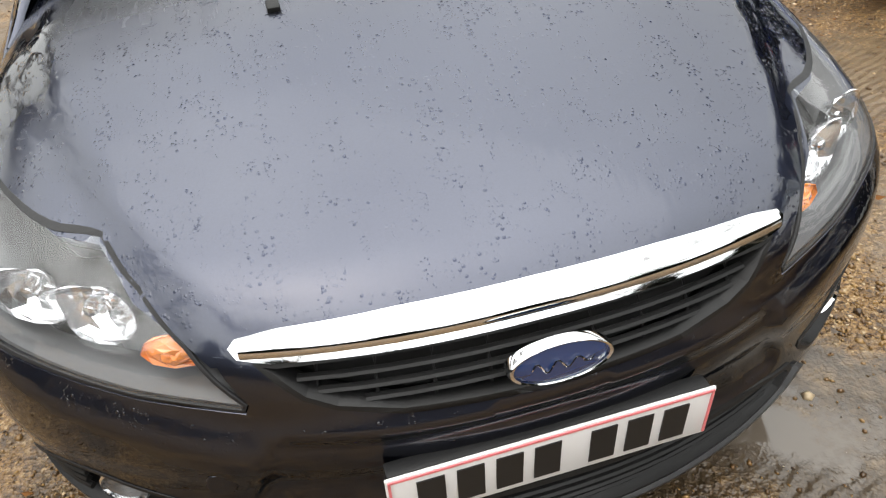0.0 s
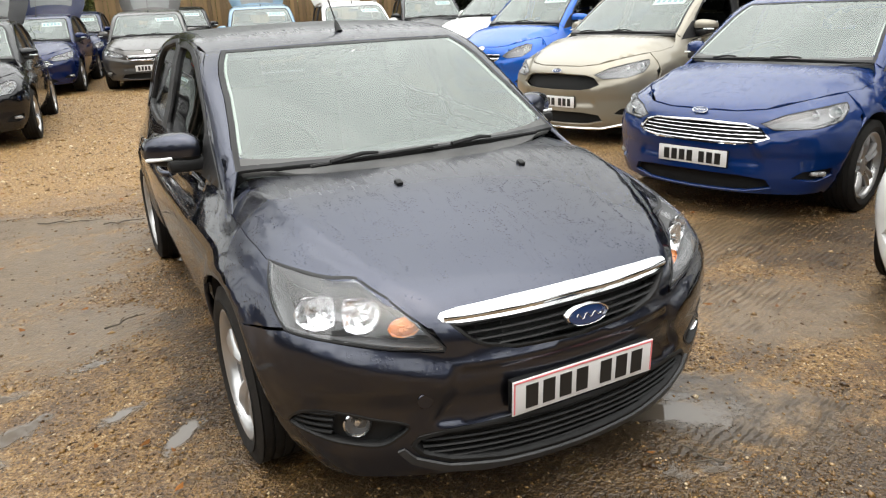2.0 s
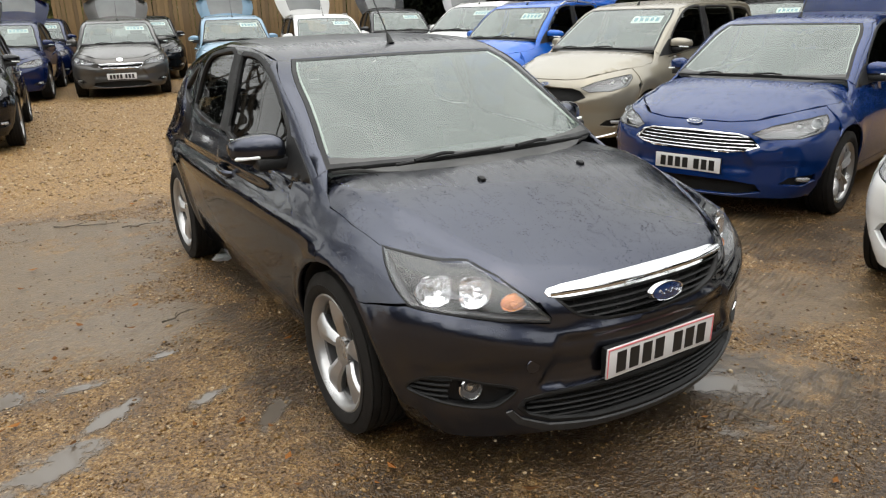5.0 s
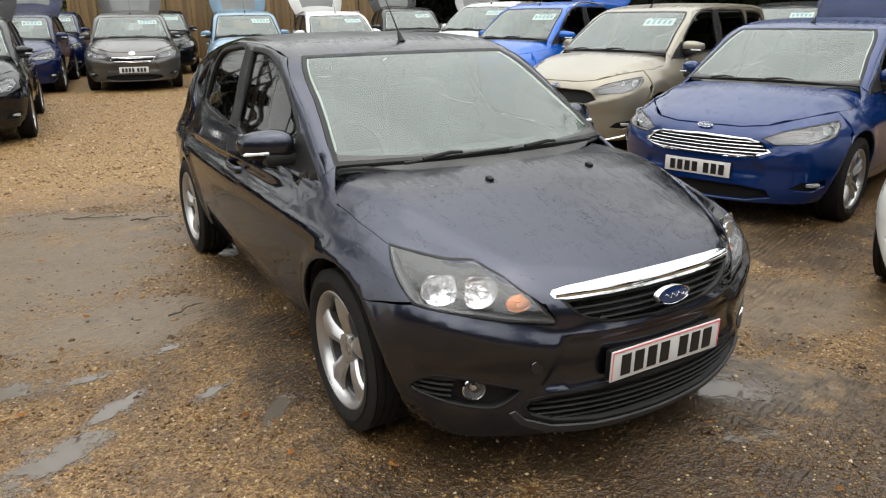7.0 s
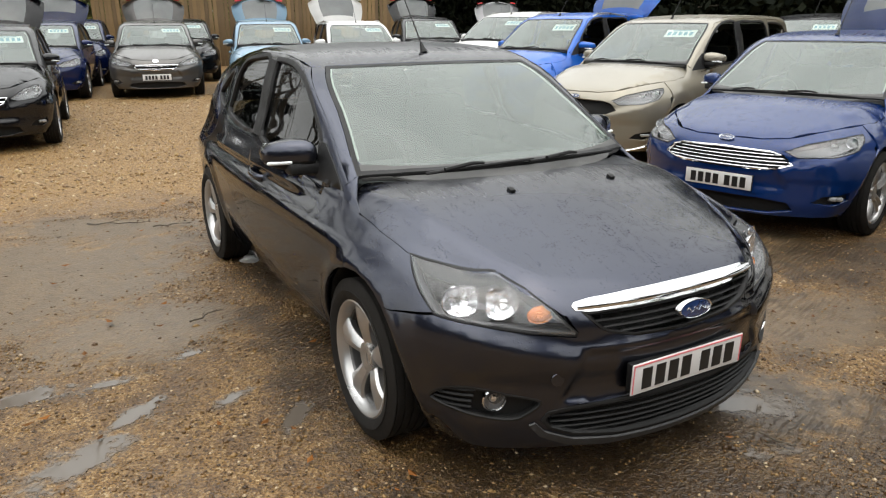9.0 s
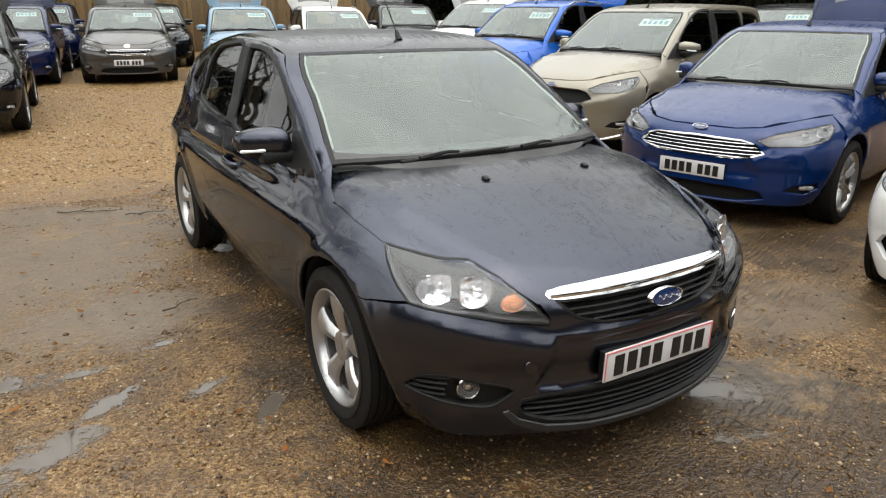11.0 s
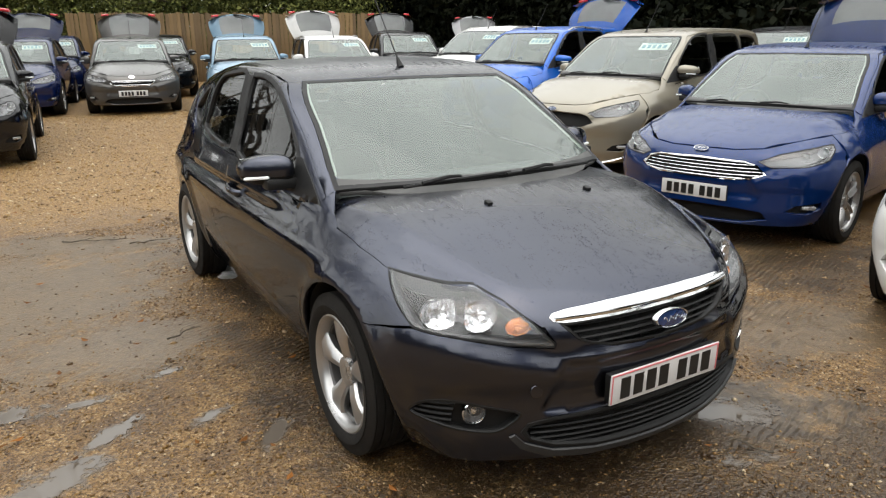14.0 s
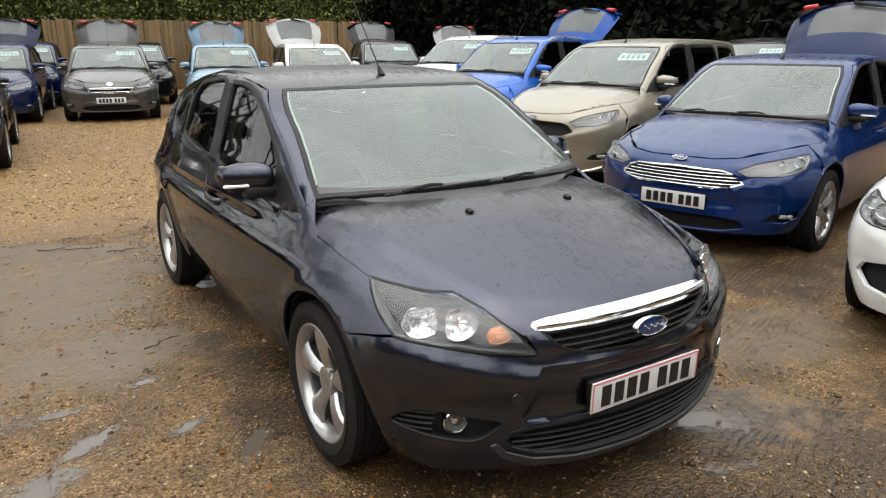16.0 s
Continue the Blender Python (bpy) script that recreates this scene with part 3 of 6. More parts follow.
def gravel_material():
    m = material("wet_gravel_yard", (0.2, 0.13, 0.07), 0.6)
    pos = place(m)
    big, mid, small = noisy(m, pos, 0.45, 5), noisy(m, pos, 2.6, 6), noisy(m, pos, 11, 4)

    def blobs(spots, soft, wobble):
        """How far inside any of the ragged patches a place lies, 0 to 1."""
        best = None
        shift = maths(m, "ADD", maths(m, "MULTIPLY", maths(m, "SUBTRACT", mid, 0.5), wobble), maths(m, "MULTIPLY", maths(m, "SUBTRACT", small, 0.5), wobble * 0.9))
        for x, y, a, b, turn in spots:
            k = nd(m, "ShaderNodeMapping")
            k.vector_type = "TEXTURE"
            k.inputs["Location"].default_value, k.inputs["Rotation"].default_value, k.inputs["Scale"].default_value = (x, y, 0), (0, 0, radians(turn)), (a, b, 1000)
            wire(m, pos, k.inputs["Vector"])
            far_ = nd(m, "ShaderNodeVectorMath")
            far_.operation = "LENGTH"
            wire(m, k.outputs["Vector"], far_.inputs[0])
            best = far_.outputs["Value"] if best is None else maths(m, "MINIMUM", best, far_.outputs["Value"])
        r = nd(m, "ShaderNodeMapRange")
        r.interpolation_type = "SMOOTHSTEP"
        r.inputs["From Min"].default_value, r.inputs["From Max"].default_value = 1 + soft, 1 - soft
        wire(m, maths(m, "ADD", best, shift), r.inputs["Value"])
        return r.outputs["Result"]

    def cells(scale):
        v = nd(m, "ShaderNodeTexVoronoi", Scale=scale, Randomness=1.0)
        wire(m, pos, v.inputs["Vector"])
        return v
    c1, c2, c3 = cells(85.0), cells(38.0), cells(150.0)
    pick = mix(m, 0.5, maths(m, "FRACT", maths(m, "MULTIPLY", c1.outputs["Color"], 3.7)), maths(m, "FRACT", maths(m, "MULTIPLY", c3.outputs["Color"], 5.3)))
    stone = ramp(m, pick, (0.12, (0.03, 0.013, 0.003)), (0.35, (0.13, 0.066, 0.015)), (0.62, (0.23, 0.128, 0.034)), (0.82, (0.33, 0.215, 0.085)), (0.95, (0.50, 0.41, 0.26)))
    mud = ramp(m, mix(m, 0.5, mid, pick), (0.25, (0.022, 0.011, 0.004)), (0.5, (0.076, 0.041, 0.0165)), (0.75, (0.155, 0.09, 0.038)))
    rolled = ramp(m, mix(m, 0.22, small, pick), (0.3, (0.070, 0.048, 0.027)), (0.55, (0.112, 0.080, 0.047)), (0.8, (0.155, 0.112, 0.066)))
    split = nd(m, "ShaderNodeSeparateXYZ")
    wire(m, pos, split.inputs[0])
    # loose stone lies beyond the wheel track, trodden mud nearer
    far = nd(m, "ShaderNodeMapRange")
    far.inputs["From Min"].default_value, far.inputs["From Max"].default_value = 4.1, 5.3
    reach = maths(m, "ADD", split.outputs[1], maths(m, "MULTIPLY", maths(m, "MAXIMUM", maths(m, "SUBTRACT", 0.0, maths(m, "SUBTRACT", 0.3, split.outputs[0])), -1.0), 0.55))
    wire(m, maths(m, "ADD", reach, maths(m, "MULTIPLY", mid, 1.6)), far.inputs["Value"])
    bare, soaked_shaded, water = blobs(BARE, 0.42, 1.9), blobs(SOAKED_SHADED, 0.5, 2.6), blobs(WATER, 0.4, 3.0)
    loose = maths(m, "MAXIMUM", far.outputs["Result"], maths(m, "MULTIPLY", grey_ramp(m, mid, (0.42, 0.25), (0.58, 1)), 0.6))
    col = mix(m, loose, mud, stone)
    col = mix(m, maths(m, "MULTIPLY", bare, 0.85), col, rolled)
    # near-black tint: wet mud plus painted shade beside and before the car
    col = mix(m, maths(m, "MULTIPLY", soaked_shaded, 0.64), col, (0.012, 0.008, 0.0045))
    col = mix(m, water, col, (0.088, 0.072, 0.056))
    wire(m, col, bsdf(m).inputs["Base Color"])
    film = grey_ramp(m, mix(m, 0.45, big, mid), (0.44, 1.0), (0.56, 0.0))
    film = maths(m, "MULTIPLY", film, maths(m, "SUBTRACT", 1.0, far.outputs["Result"]))
    rough = mix(m, film, 0.6, 0.34)
    rough = mix(m, bare, rough, 0.30)
    rough = mix(m, soaked_shaded, rough, 0.36)
    wire(m, mix(m, water, rough, 0.03), bsdf(m).inputs["Roughness"])
    # tyre tread pressed into the mud
    tread = nd(m, "ShaderNodeTexWave", Scale=9.0, Distortion=5.0, Detail=3.0)
    tread.bands_direction = "Y"
    turned = nd(m, "ShaderNodeMapping")
    turned.inputs["Rotation"].default_value = (0, 0, radians(-24))
    wire(m, place(m, (0.8, 1.0, 0.0)), turned.inputs["Vector"])
    wire(m, turned.outputs["Vector"], tread.inputs["Vector"])
    zone = blobs([(-0.82, 0.7, 0.42, 0.6, 0), (2.0, 0.45, 1.2, 0.6, 10), (0.85, -1.1, 0.55, 0.3, 0)], 0.6, 2.4)
    press = maths(m, "MULTIPLY", tread.outputs["Fac"], zone)
    h = maths(m, "ADD", maths(m, "MULTIPLY", c1.outputs["Distance"], 0.5), maths(m, "ADD", maths(m, "MULTIPLY", c2.outputs["Distance"], 0.6), maths(m, "MULTIPLY", c3.outputs["Distance"], 0.3)))
    h = maths(m, "ADD", maths(m, "MULTIPLY", h, mix(m, bare, mix(m, film, 1.0, 0.55), 0.22)), maths(m, "MULTIPLY", press, 0.5))
    bump(m, maths(m, "MULTIPLY", h, maths(m, "SUBTRACT", 1.0, water)), 0.9, 0.014)
    return m


GRAVEL = gravel_material()


def make_ground():
    xs = np.concatenate([np.linspace(-400, -12, 12), np.linspace(-11, 14, 126), np.linspace(15, 400, 12)])
    ys = np.concatenate([np.linspace(-400, -9, 12), np.linspace(-8, 14, 111), np.linspace(15, 30, 20), np.linspace(34, 500, 12)])
    verts = [(x, y, ground_z(x, min(y, 60)) + (0.012 * noise.noise((x * 0.9, y * 0.9, 0)) + 0.005 * noise.noise((x * 4, y * 4, 3)) if abs(x) < 14 and -8 < y < 30 else 0)) for y in ys for x in xs]
    n = len(xs)
    faces = [(j * n + i, j * n + i + 1, (j + 1) * n + i + 1, (j + 1) * n + i) for j in range(len(ys) - 1) for i in range(n - 1)]
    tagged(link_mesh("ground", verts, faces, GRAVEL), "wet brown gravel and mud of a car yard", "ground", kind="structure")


make_ground()


# ---- cars ----
WHEELS = {}


def wheel_meshes(r, rim, width, spokes, twin):
    """The meshes of one wheel, round its own x axis, outer face at +x."""
    key = (r, rim, width, spokes, twin)
    if key in WHEELS:
        return WHEELS[key]
    w = width / 2
    keep = {}

    def take(ob):
        me = ob.data
        bpy.data.objects.remove(ob)
        return me
    tread = [(rim, -w * 0.9), (rim + 0.02, -w), (r - 0.04, -w), (r - 0.012, -w * 0.86)]
    for k in range(5):
        a = -w * 0.8 + k * w * 0.34
        tread += [(r, a), (r, a + w * 0.25), (r - 0.007, a + w * 0.26), (r - 0.007, a + w * 0.33)]
    tread += [(r, w * 0.86), (r - 0.014, w * 0.93), (r - 0.045, w), (rim + 0.045, w * 1.04), (rim + 0.02, w * 1.0), (rim + 0.008, w * 0.9), (rim, w * 0.86)]
    keep["tyre"] = (take(revolve_part("tyre", tread, RUBBER, None, 56)), RUBBER)
    keep["rim"] = (take(revolve_part("rim", [(rim - 0.026, w * 0.52), (rim - 0.02, w * 0.72), (rim - 0.012, w * 0.86), (rim + 0.002, w * 0.93), (rim + 0.008, w * 0.9), (rim + 0.006, w * 0.8)], ALLOY, None, 56)), ALLOY)
    keep["barrel"] = (take(revolve_part("barrel", [(rim + 0.004, -w * 0.9), (rim - 0.03, -w * 0.7), (rim - 0.032, w * 0.45), (rim - 0.0255, w * 0.53)], BARREL, None, 48)), BARREL)
    keep["brake_disc"] = (take(revolve_part("brake_disc", [(0.05, 0.0), (0.14, 0.0), (0.14, -0.02), (0.05, -0.02)], DISC, None, 32, close=True)), DISC)
    # black disc painting the shade seen between the spokes
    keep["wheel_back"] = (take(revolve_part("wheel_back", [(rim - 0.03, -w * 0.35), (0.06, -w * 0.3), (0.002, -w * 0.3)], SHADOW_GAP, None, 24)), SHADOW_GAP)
    bm = bmesh.new()
    n = 7
    for sign in ((-1, 1) if twin else (0,)):
        rows = []
        for i in range(n):
            t = i / (n - 1)
            rad = 0.035 + t * (rim - 0.05)
            half = (0.017 + 0.012 * (1 - t) ** 2 + 0.010 * t ** 2) * 0.85 if twin else 0.024 + 0.026 * t + 0.03 * t ** 4
            shift = sign * (0.014 + 0.021 * t ** 1.2)
            x = w * (0.56 + 0.26 * math.sin(t * 2.3))
            rows.append([(x - 0.022, shift - half, rad), (x - 0.010, shift - half * 0.82, rad), (x, shift + half * 0.12, rad), (x - 0.014, shift + half * 0.86, rad), (x - 0.022, shift + half, rad), (x - 0.05, shift + half * 0.7, rad), (x - 0.05, shift - half * 0.7, rad)])
        vs = [[bm.verts.new(p) for p in row] for row in rows]
        for a, b in zip(vs, vs[1:]):
            for k in range(7):
                bm.faces.new((a[k], a[(k + 1) % 7], b[(k + 1) % 7], b[k]))
    bmesh.ops.recalc_face_normals(bm, faces=bm.faces)
    keep["spoke"] = (take(part("spoke", bm, ALLOY, None)), ALLOY)
    keep["centre_cap"] = (take(revolve_part("centre_cap", [(0.062, w * 0.35), (0.058, w * 0.62), (0.036, w * 0.68), (0.03, w * 0.66), (0.001, w * 0.68)], ALLOY, None, 24)), ALLOY)
    bm = bmesh.new()
    add_revolve(bm, [(0.0075, w * 0.45), (0.0075, w * 0.60), (0.001, w * 0.60)], 6, Matrix.Translation((0, 0.0, 0.05)))
    keep["wheel_nut"] = (take(part("wheel_nut", bm, BLACK_PLASTIC, None)), BLACK_PLASTIC)
    WHEELS[key] = keep
    return keep


def add_wheel(car, x, y, z, side, style, spin=0.0, steer=0.0, nuts=False):
    r, rim, width, spokes, twin = style
    m = wheel_meshes(*style)
    wheel = new("wheel", m["rim"][0])
    wheel.parent = car
    wheel.matrix_basis = pose(x, y, z, 0, 0, (0 if side > 0 else 180) + steer) @ pose(0, 0, 0, spin)
    for name in ("tyre", "barrel", "brake_disc", "wheel_back", "centre_cap"):
        o = new(name, m[name][0])
        o.parent = wheel
    for k in range(spokes):
        o = new("spoke", m["spoke"][0])
        o.parent = wheel
        o.matrix_basis = pose(0, 0, 0, 360 * k / spokes)
        if nuts:
            o = new("wheel_nut", m["wheel_nut"][0])
            o.parent = wheel
            o.matrix_basis = pose(0, 0, 0, 360 * (k + 0.5) / spokes)
    return wheel


def arc(cy, cz, r, a0, a1, n=12):
    return [(cy + r * math.cos(radians(a0 + (a1 - a0) * i / n)), cz + r * math.sin(radians(a0 + (a1 - a0) * i / n))) for i in range(n + 1)]


def sized(pts, a, b):
    return [(p[0] * a, p[1] * b) for p in pts]


BONNET = [(0.0, -0.802), (0.232, -0.789), (0.405, -0.768), (0.45, -0.75), (0.536, -0.652), (0.575, -0.55), (0.639, -0.508), (0.708, -0.405), (0.762, -0.28), (0.778, -0.1), (0.775, 0.09), (0.752, 0.19), (0.715, 0.268), (0.675, 0.285), (0.60, 0.212), (0.522, 0.145), (0.371, 0.06), (0.194, -0.01), (0.0, -0.022)]
A_EDGE = [(0.272, 0.928), (0.338, 0.972), (0.482, 1.07), (0.622, 1.16), (0.853, 1.292), (0.955, 1.345)]
RAIL = [(1.1, 1.374), (1.33, 1.395), (1.6, 1.397), (1.85, 1.381), (2.12, 1.337), (2.45, 1.243), (2.75, 1.14)]
FRONT_PANE = [(0.50, 0.925), (0.566, 1.05), (0.707, 1.17), (0.836, 1.258), (0.949, 1.312), (1.079, 1.347), (1.224, 1.366), (1.34, 1.366), (1.385, 1.352), (1.37, 1.204), (1.335, 0.985), (0.9, 0.948)]
REAR_PANE = [(1.493, 0.998), (1.495, 1.195), (1.515, 1.37), (1.73, 1.37), (1.9, 1.353), (1.983, 1.325), (2.051, 1.26), (2.105, 1.135), (2.075, 1.035)]
RAIL_LONG = [(1.1, 1.366), (1.3, 1.381), (1.64, 1.392), (2.2, 1.39), (2.7, 1.375), (3.08, 1.34)]
REAR_PANE_LONG = [(1.535, 0.997), (1.53, 1.2), (1.515, 1.355), (1.85, 1.36), (2.2, 1.352), (2.27, 1.2), (2.28, 1.06), (1.9, 1.03)]
QUARTER_PANE_LONG = [(2.37, 1.07), (2.35, 1.3), (2.4, 1.345), (2.8, 1.33), (2.95, 1.26), (3.02, 1.12)]
QUARTER_PANE = [(2.24, 1.06), (2.225, 1.19), (2.165, 1.265), (2.23, 1.265), (2.42, 1.19), (2.55, 1.12), (2.40, 1.06)]
BELT = [(0.33, 0.868), (0.9, 0.925), (1.24, 0.955), (1.8, 0.99), (2.41, 1.02), (3.25, 1.06)]


def make_car(label, sh, at, paint_mat, s=(1, 1, 1), step=0.045, arch=(0.35, -0.085, 0.335), front=None, wheel=(0.314, 0.224, 0.2, 5, False), base=2.53, track=0.775, front_y=-0.055, gate=True, sun_card=True, name="parked_car", screen=None, interior=True, group="parked cars", gate_angle=48, hinge_y=2.68, spoiler=0.27, roof_rails=False, long=False):
    """A hatchback from the front: panels cut from the body surface, panes, lamps, wheels and cabin."""
    sx, sy, sz = s
    car = tagged(new(name), label, "car", group)
    car.matrix_basis = at
    rad, ay, az = arch
    RAILS, PANES = (RAIL_LONG, (FRONT_PANE, REAR_PANE_LONG, QUARTER_PANE_LONG)) if long else (RAIL, (FRONT_PANE, REAR_PANE, QUARTER_PANE))
    P = lambda n, layer, kind, loops, mat, **k: sheet(n, sh, layer, kind, loops, mat, car, **{"step": step, "gap": front.get("gap", 0.002), **k})
    f = front
    bonnet = sized(f.get("bonnet", BONNET), sx, sy)
    whole = bonnet + [(-x, y) for x, y in bonnet[::-1] if x]
    P("bonnet", "low", "top", [whole], paint_mat, lip=0.02)
    # near-black inner sheets: the shade behind the shut lines, put in as colour
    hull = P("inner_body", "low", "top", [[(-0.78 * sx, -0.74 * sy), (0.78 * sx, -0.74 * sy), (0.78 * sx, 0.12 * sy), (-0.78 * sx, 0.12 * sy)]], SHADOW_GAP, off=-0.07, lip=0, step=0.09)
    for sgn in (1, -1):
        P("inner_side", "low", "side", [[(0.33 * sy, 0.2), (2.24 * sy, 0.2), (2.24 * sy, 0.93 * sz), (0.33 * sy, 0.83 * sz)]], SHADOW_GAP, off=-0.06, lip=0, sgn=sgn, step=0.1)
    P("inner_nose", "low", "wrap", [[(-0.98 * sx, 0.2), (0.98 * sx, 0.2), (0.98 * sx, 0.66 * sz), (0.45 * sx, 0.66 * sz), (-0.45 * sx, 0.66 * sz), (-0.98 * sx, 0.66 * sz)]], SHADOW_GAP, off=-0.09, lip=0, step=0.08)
    # front bumper
    bump_half = f["bumper"](sh, s)
    P("front_bumper", "low", "wrap", [bump_half + [(-u, v) for u, v in bump_half[::-1] if u > 1e-6]] + [np.array(h) for h in f["holes"]] + [np.array(h) * (-1, 1) for h in f["holes"] if np.min(np.array(h)[:, 0]) > 0], paint_mat, lip=0.03, step=0.024 if step < 0.04 else 0.04)
    # lower sides
    belt = sized(BELT, sy, sz)
    zb = curve(*belt)
    y1t, y1b, y2, y3 = 0.44 * sy, 0.37 * sy, 1.475 * sy, 2.27 * sy
    edge3 = on_surface(sh, "low", "top", np.array([(x, y) for x, y in fine([q for q in bonnet if -0.29 * sy < q[1] < 0.2 * sy and q[0] > 0.6 * sx], 0.03, False)]), 0.0)
    edge = [(p[1], p[2]) for p in edge3]
    seam = f["seam"]
    wing = edge + [(0.2 * sy, 0.868 * sz), (0.30 * sy, 0.88 * sz), (y1t, 0.888 * sz), (y1t, 0.7 * sz), (y1b, 0.45 * sz), (y1b, 0.28)] + arc(ay, az, rad, -10, 127) + [(p[0], p[1]) for p in seam]
    sill = 0.235
    fdoor = [(y1t, zb(y1t)), (0.8 * sy, zb(0.8 * sy)), (y2, zb(y2)), (y2 - 0.015, 0.6 * sz), (y2 - 0.06, sill + 0.07), (y1b + 0.02, sill + 0.07), (y1b, 0.45 * sz), (y1t, 0.7 * sz)]
    rdoor = [(y2, zb(y2)), (1.9 * sy, zb(1.9 * sy)), (y3, zb(y3)), (y3 + 0.02, 0.78 * sz)] + arc(base, 0.31, rad + 0.02, 125, 172, 6) + [(y3 - 0.03 * sy, sill + 0.07), (y2 - 0.06, sill + 0.07), (y2 - 0.015, 0.6 * sz)]
    quarter = [(y3, zb(y3)), (2.8 * sy, zb(2.8 * sy)), (3.25 * sy, zb(3.25 * sy)), (3.34 * sy, 0.8 * sz), (3.36 * sy, 0.3), (base + rad * 0.95, 0.26)] + arc(base, 0.31, rad - 0.01, 0, 150, 10) + [(y3 + 0.02, 0.78 * sz)]
    skirt = [(y1b + 0.01, sill + 0.07), (y3 - 0.03 * sy, sill + 0.07), (y3 + 0.02, sill - 0.04), (y1b - 0.05, sill - 0.04)]
    for sgn in (1, -1):
        k = {"sgn": sgn, "lip": 0.02}
        P("front_wing", "both", "side", [wing], paint_mat, **k)
        if name == "parked_car":
            P("wing_backing", "low", "side", [[(-0.32 * sy, 0.64 * sz), (-0.2 * sy, 0.71 * sz), (0.05 * sy, 0.71 * sz), (0.1 * sy, 0.80 * sz), (-0.1 * sy, 0.81 * sz), (-0.32 * sy, 0.78 * sz)]], paint_mat, sgn=sgn, lip=0, off=-0.010, gap=0)
        P("front_door", "both", "side", [fdoor], paint_mat, **k)
        P("rear_door", "both", "side", [rdoor], paint_mat, **k)
        P("rear_quarter_panel", "both", "side", [quarter], paint_mat, **k)
        P("sill_skirt", "low", "side", [skirt], paint_mat, **k)
        # cabin side with its panes
        aedge, rail = sized(A_EDGE, sy, sz), sized(RAILS, sy, sz)
        panes = [rounded(sized(q, sy, sz), 3) for q in PANES]
        frame_loop = [(0.30 * sy, 0.905 * sz)] + aedge + rail + ([(3.15 * sy, 1.16 * sz), (3.18 * sy, zb(3.1 * sy))] if long else [(2.86 * sy, 1.095 * sz), (2.9 * sy, zb(2.9 * sy))]) + [q for q in belt[::-1][1:-1]] + [(y1t, zb(y1t) + 0.003)]
        P("cabin_side", "both", "side", [frame_loop] + [shrink(fine(q, 0.03), -0.004) for q in panes], paint_mat, **k)
        for q, nm in zip(panes, ("front_side_window", "rear_side_window", "quarter_window")):
            o = P(nm, "both", "side", [q], SIDE_GLASS, sgn=sgn, lip=0, off=-0.012, gap=0)
            o.visible_shadow = False
            ring = fine(q, 0.03)
            P("window_seal", "both", "side", [shrink(ring, -0.013), shrink(ring, 0.006)], SEAL, sgn=sgn, off=0.003, lip=0.02, gap=0, step=0.03)
        P("pillar_cover", "both", "side", [[(1.345 * sy, 0.985 * sz), (1.484 * sy, 0.99 * sz), (1.508 * sy, 1.372 * sz), (1.395 * sy, 1.362 * sz)]], SEAL, sgn=sgn, off=0.004, lip=0.01, gap=0)
        P("mirror_triangle", "both", "side", [[(0.275 * sy, 0.897 * sz), (0.52 * sy, 0.905 * sz), (0.585 * sy, 1.06 * sz), (0.52 * sy, 1.055 * sz), (0.40 * sy, 0.985 * sz)]], SEAL, sgn=sgn, off=0.004, lip=0.01, gap=0)
        patch = [(0.66, 0.285), (0.708, 0.264), (0.752, 0.19), (0.774, 0.10), (0.80, 0.12), (0.838, 0.22), (0.842, 0.44), (0.735, 0.44), (0.70, 0.38)]
        P("wing_corner", "both", "top", [[(sgn * x * sx, y * sy) for x, y in patch]], paint_mat, off=-0.002, lip=0.015, gap=0)
        # handles
        for hy, hz in ((1.30, 0.80), (2.06, 0.86)):
            q = on_surface(sh, "low", "side", [(hy * sy, hz * sz)], 0.0, sgn)[0]
            bm = bmesh.new()
            add_tube(bm, [(q[0] - sgn * 0.012, q[1] - 0.098, q[2] - 0.006), (q[0] + sgn * 0.016, q[1] - 0.088, q[2] - 0.004), (q[0] + sgn * 0.028, q[1] - 0.05, q[2] - 0.002), (q[0] + sgn * 0.031, q[1], q[2]), (q[0] + sgn * 0.027, q[1] + 0.05, q[2] + 0.003), (q[0] + sgn * 0.014, q[1] + 0.088, q[2] + 0.005), (q[0] - sgn * 0.014, q[1] + 0.098, q[2] + 0.006)], [0.012, 0.014, 0.014, 0.014, 0.014, 0.014, 0.012], 10, 1.15)
            part("door_handle", bm, paint_mat, car)
        # wheels, arch liners
        for wy in (front_y, base):
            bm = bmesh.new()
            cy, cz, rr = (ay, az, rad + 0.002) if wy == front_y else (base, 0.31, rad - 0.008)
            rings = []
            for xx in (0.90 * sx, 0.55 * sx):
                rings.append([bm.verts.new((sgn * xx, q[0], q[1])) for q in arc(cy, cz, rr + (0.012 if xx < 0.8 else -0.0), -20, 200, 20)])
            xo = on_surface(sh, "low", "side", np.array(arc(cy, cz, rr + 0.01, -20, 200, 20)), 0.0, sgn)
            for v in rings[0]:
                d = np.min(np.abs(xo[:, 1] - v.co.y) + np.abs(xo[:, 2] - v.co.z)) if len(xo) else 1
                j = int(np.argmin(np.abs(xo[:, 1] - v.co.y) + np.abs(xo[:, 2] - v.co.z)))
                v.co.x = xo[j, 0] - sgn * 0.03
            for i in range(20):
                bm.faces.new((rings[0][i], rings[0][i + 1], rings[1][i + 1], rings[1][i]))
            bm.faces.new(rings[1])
            # liner carries the arch's shade in its near-black colour
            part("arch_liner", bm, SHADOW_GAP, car)
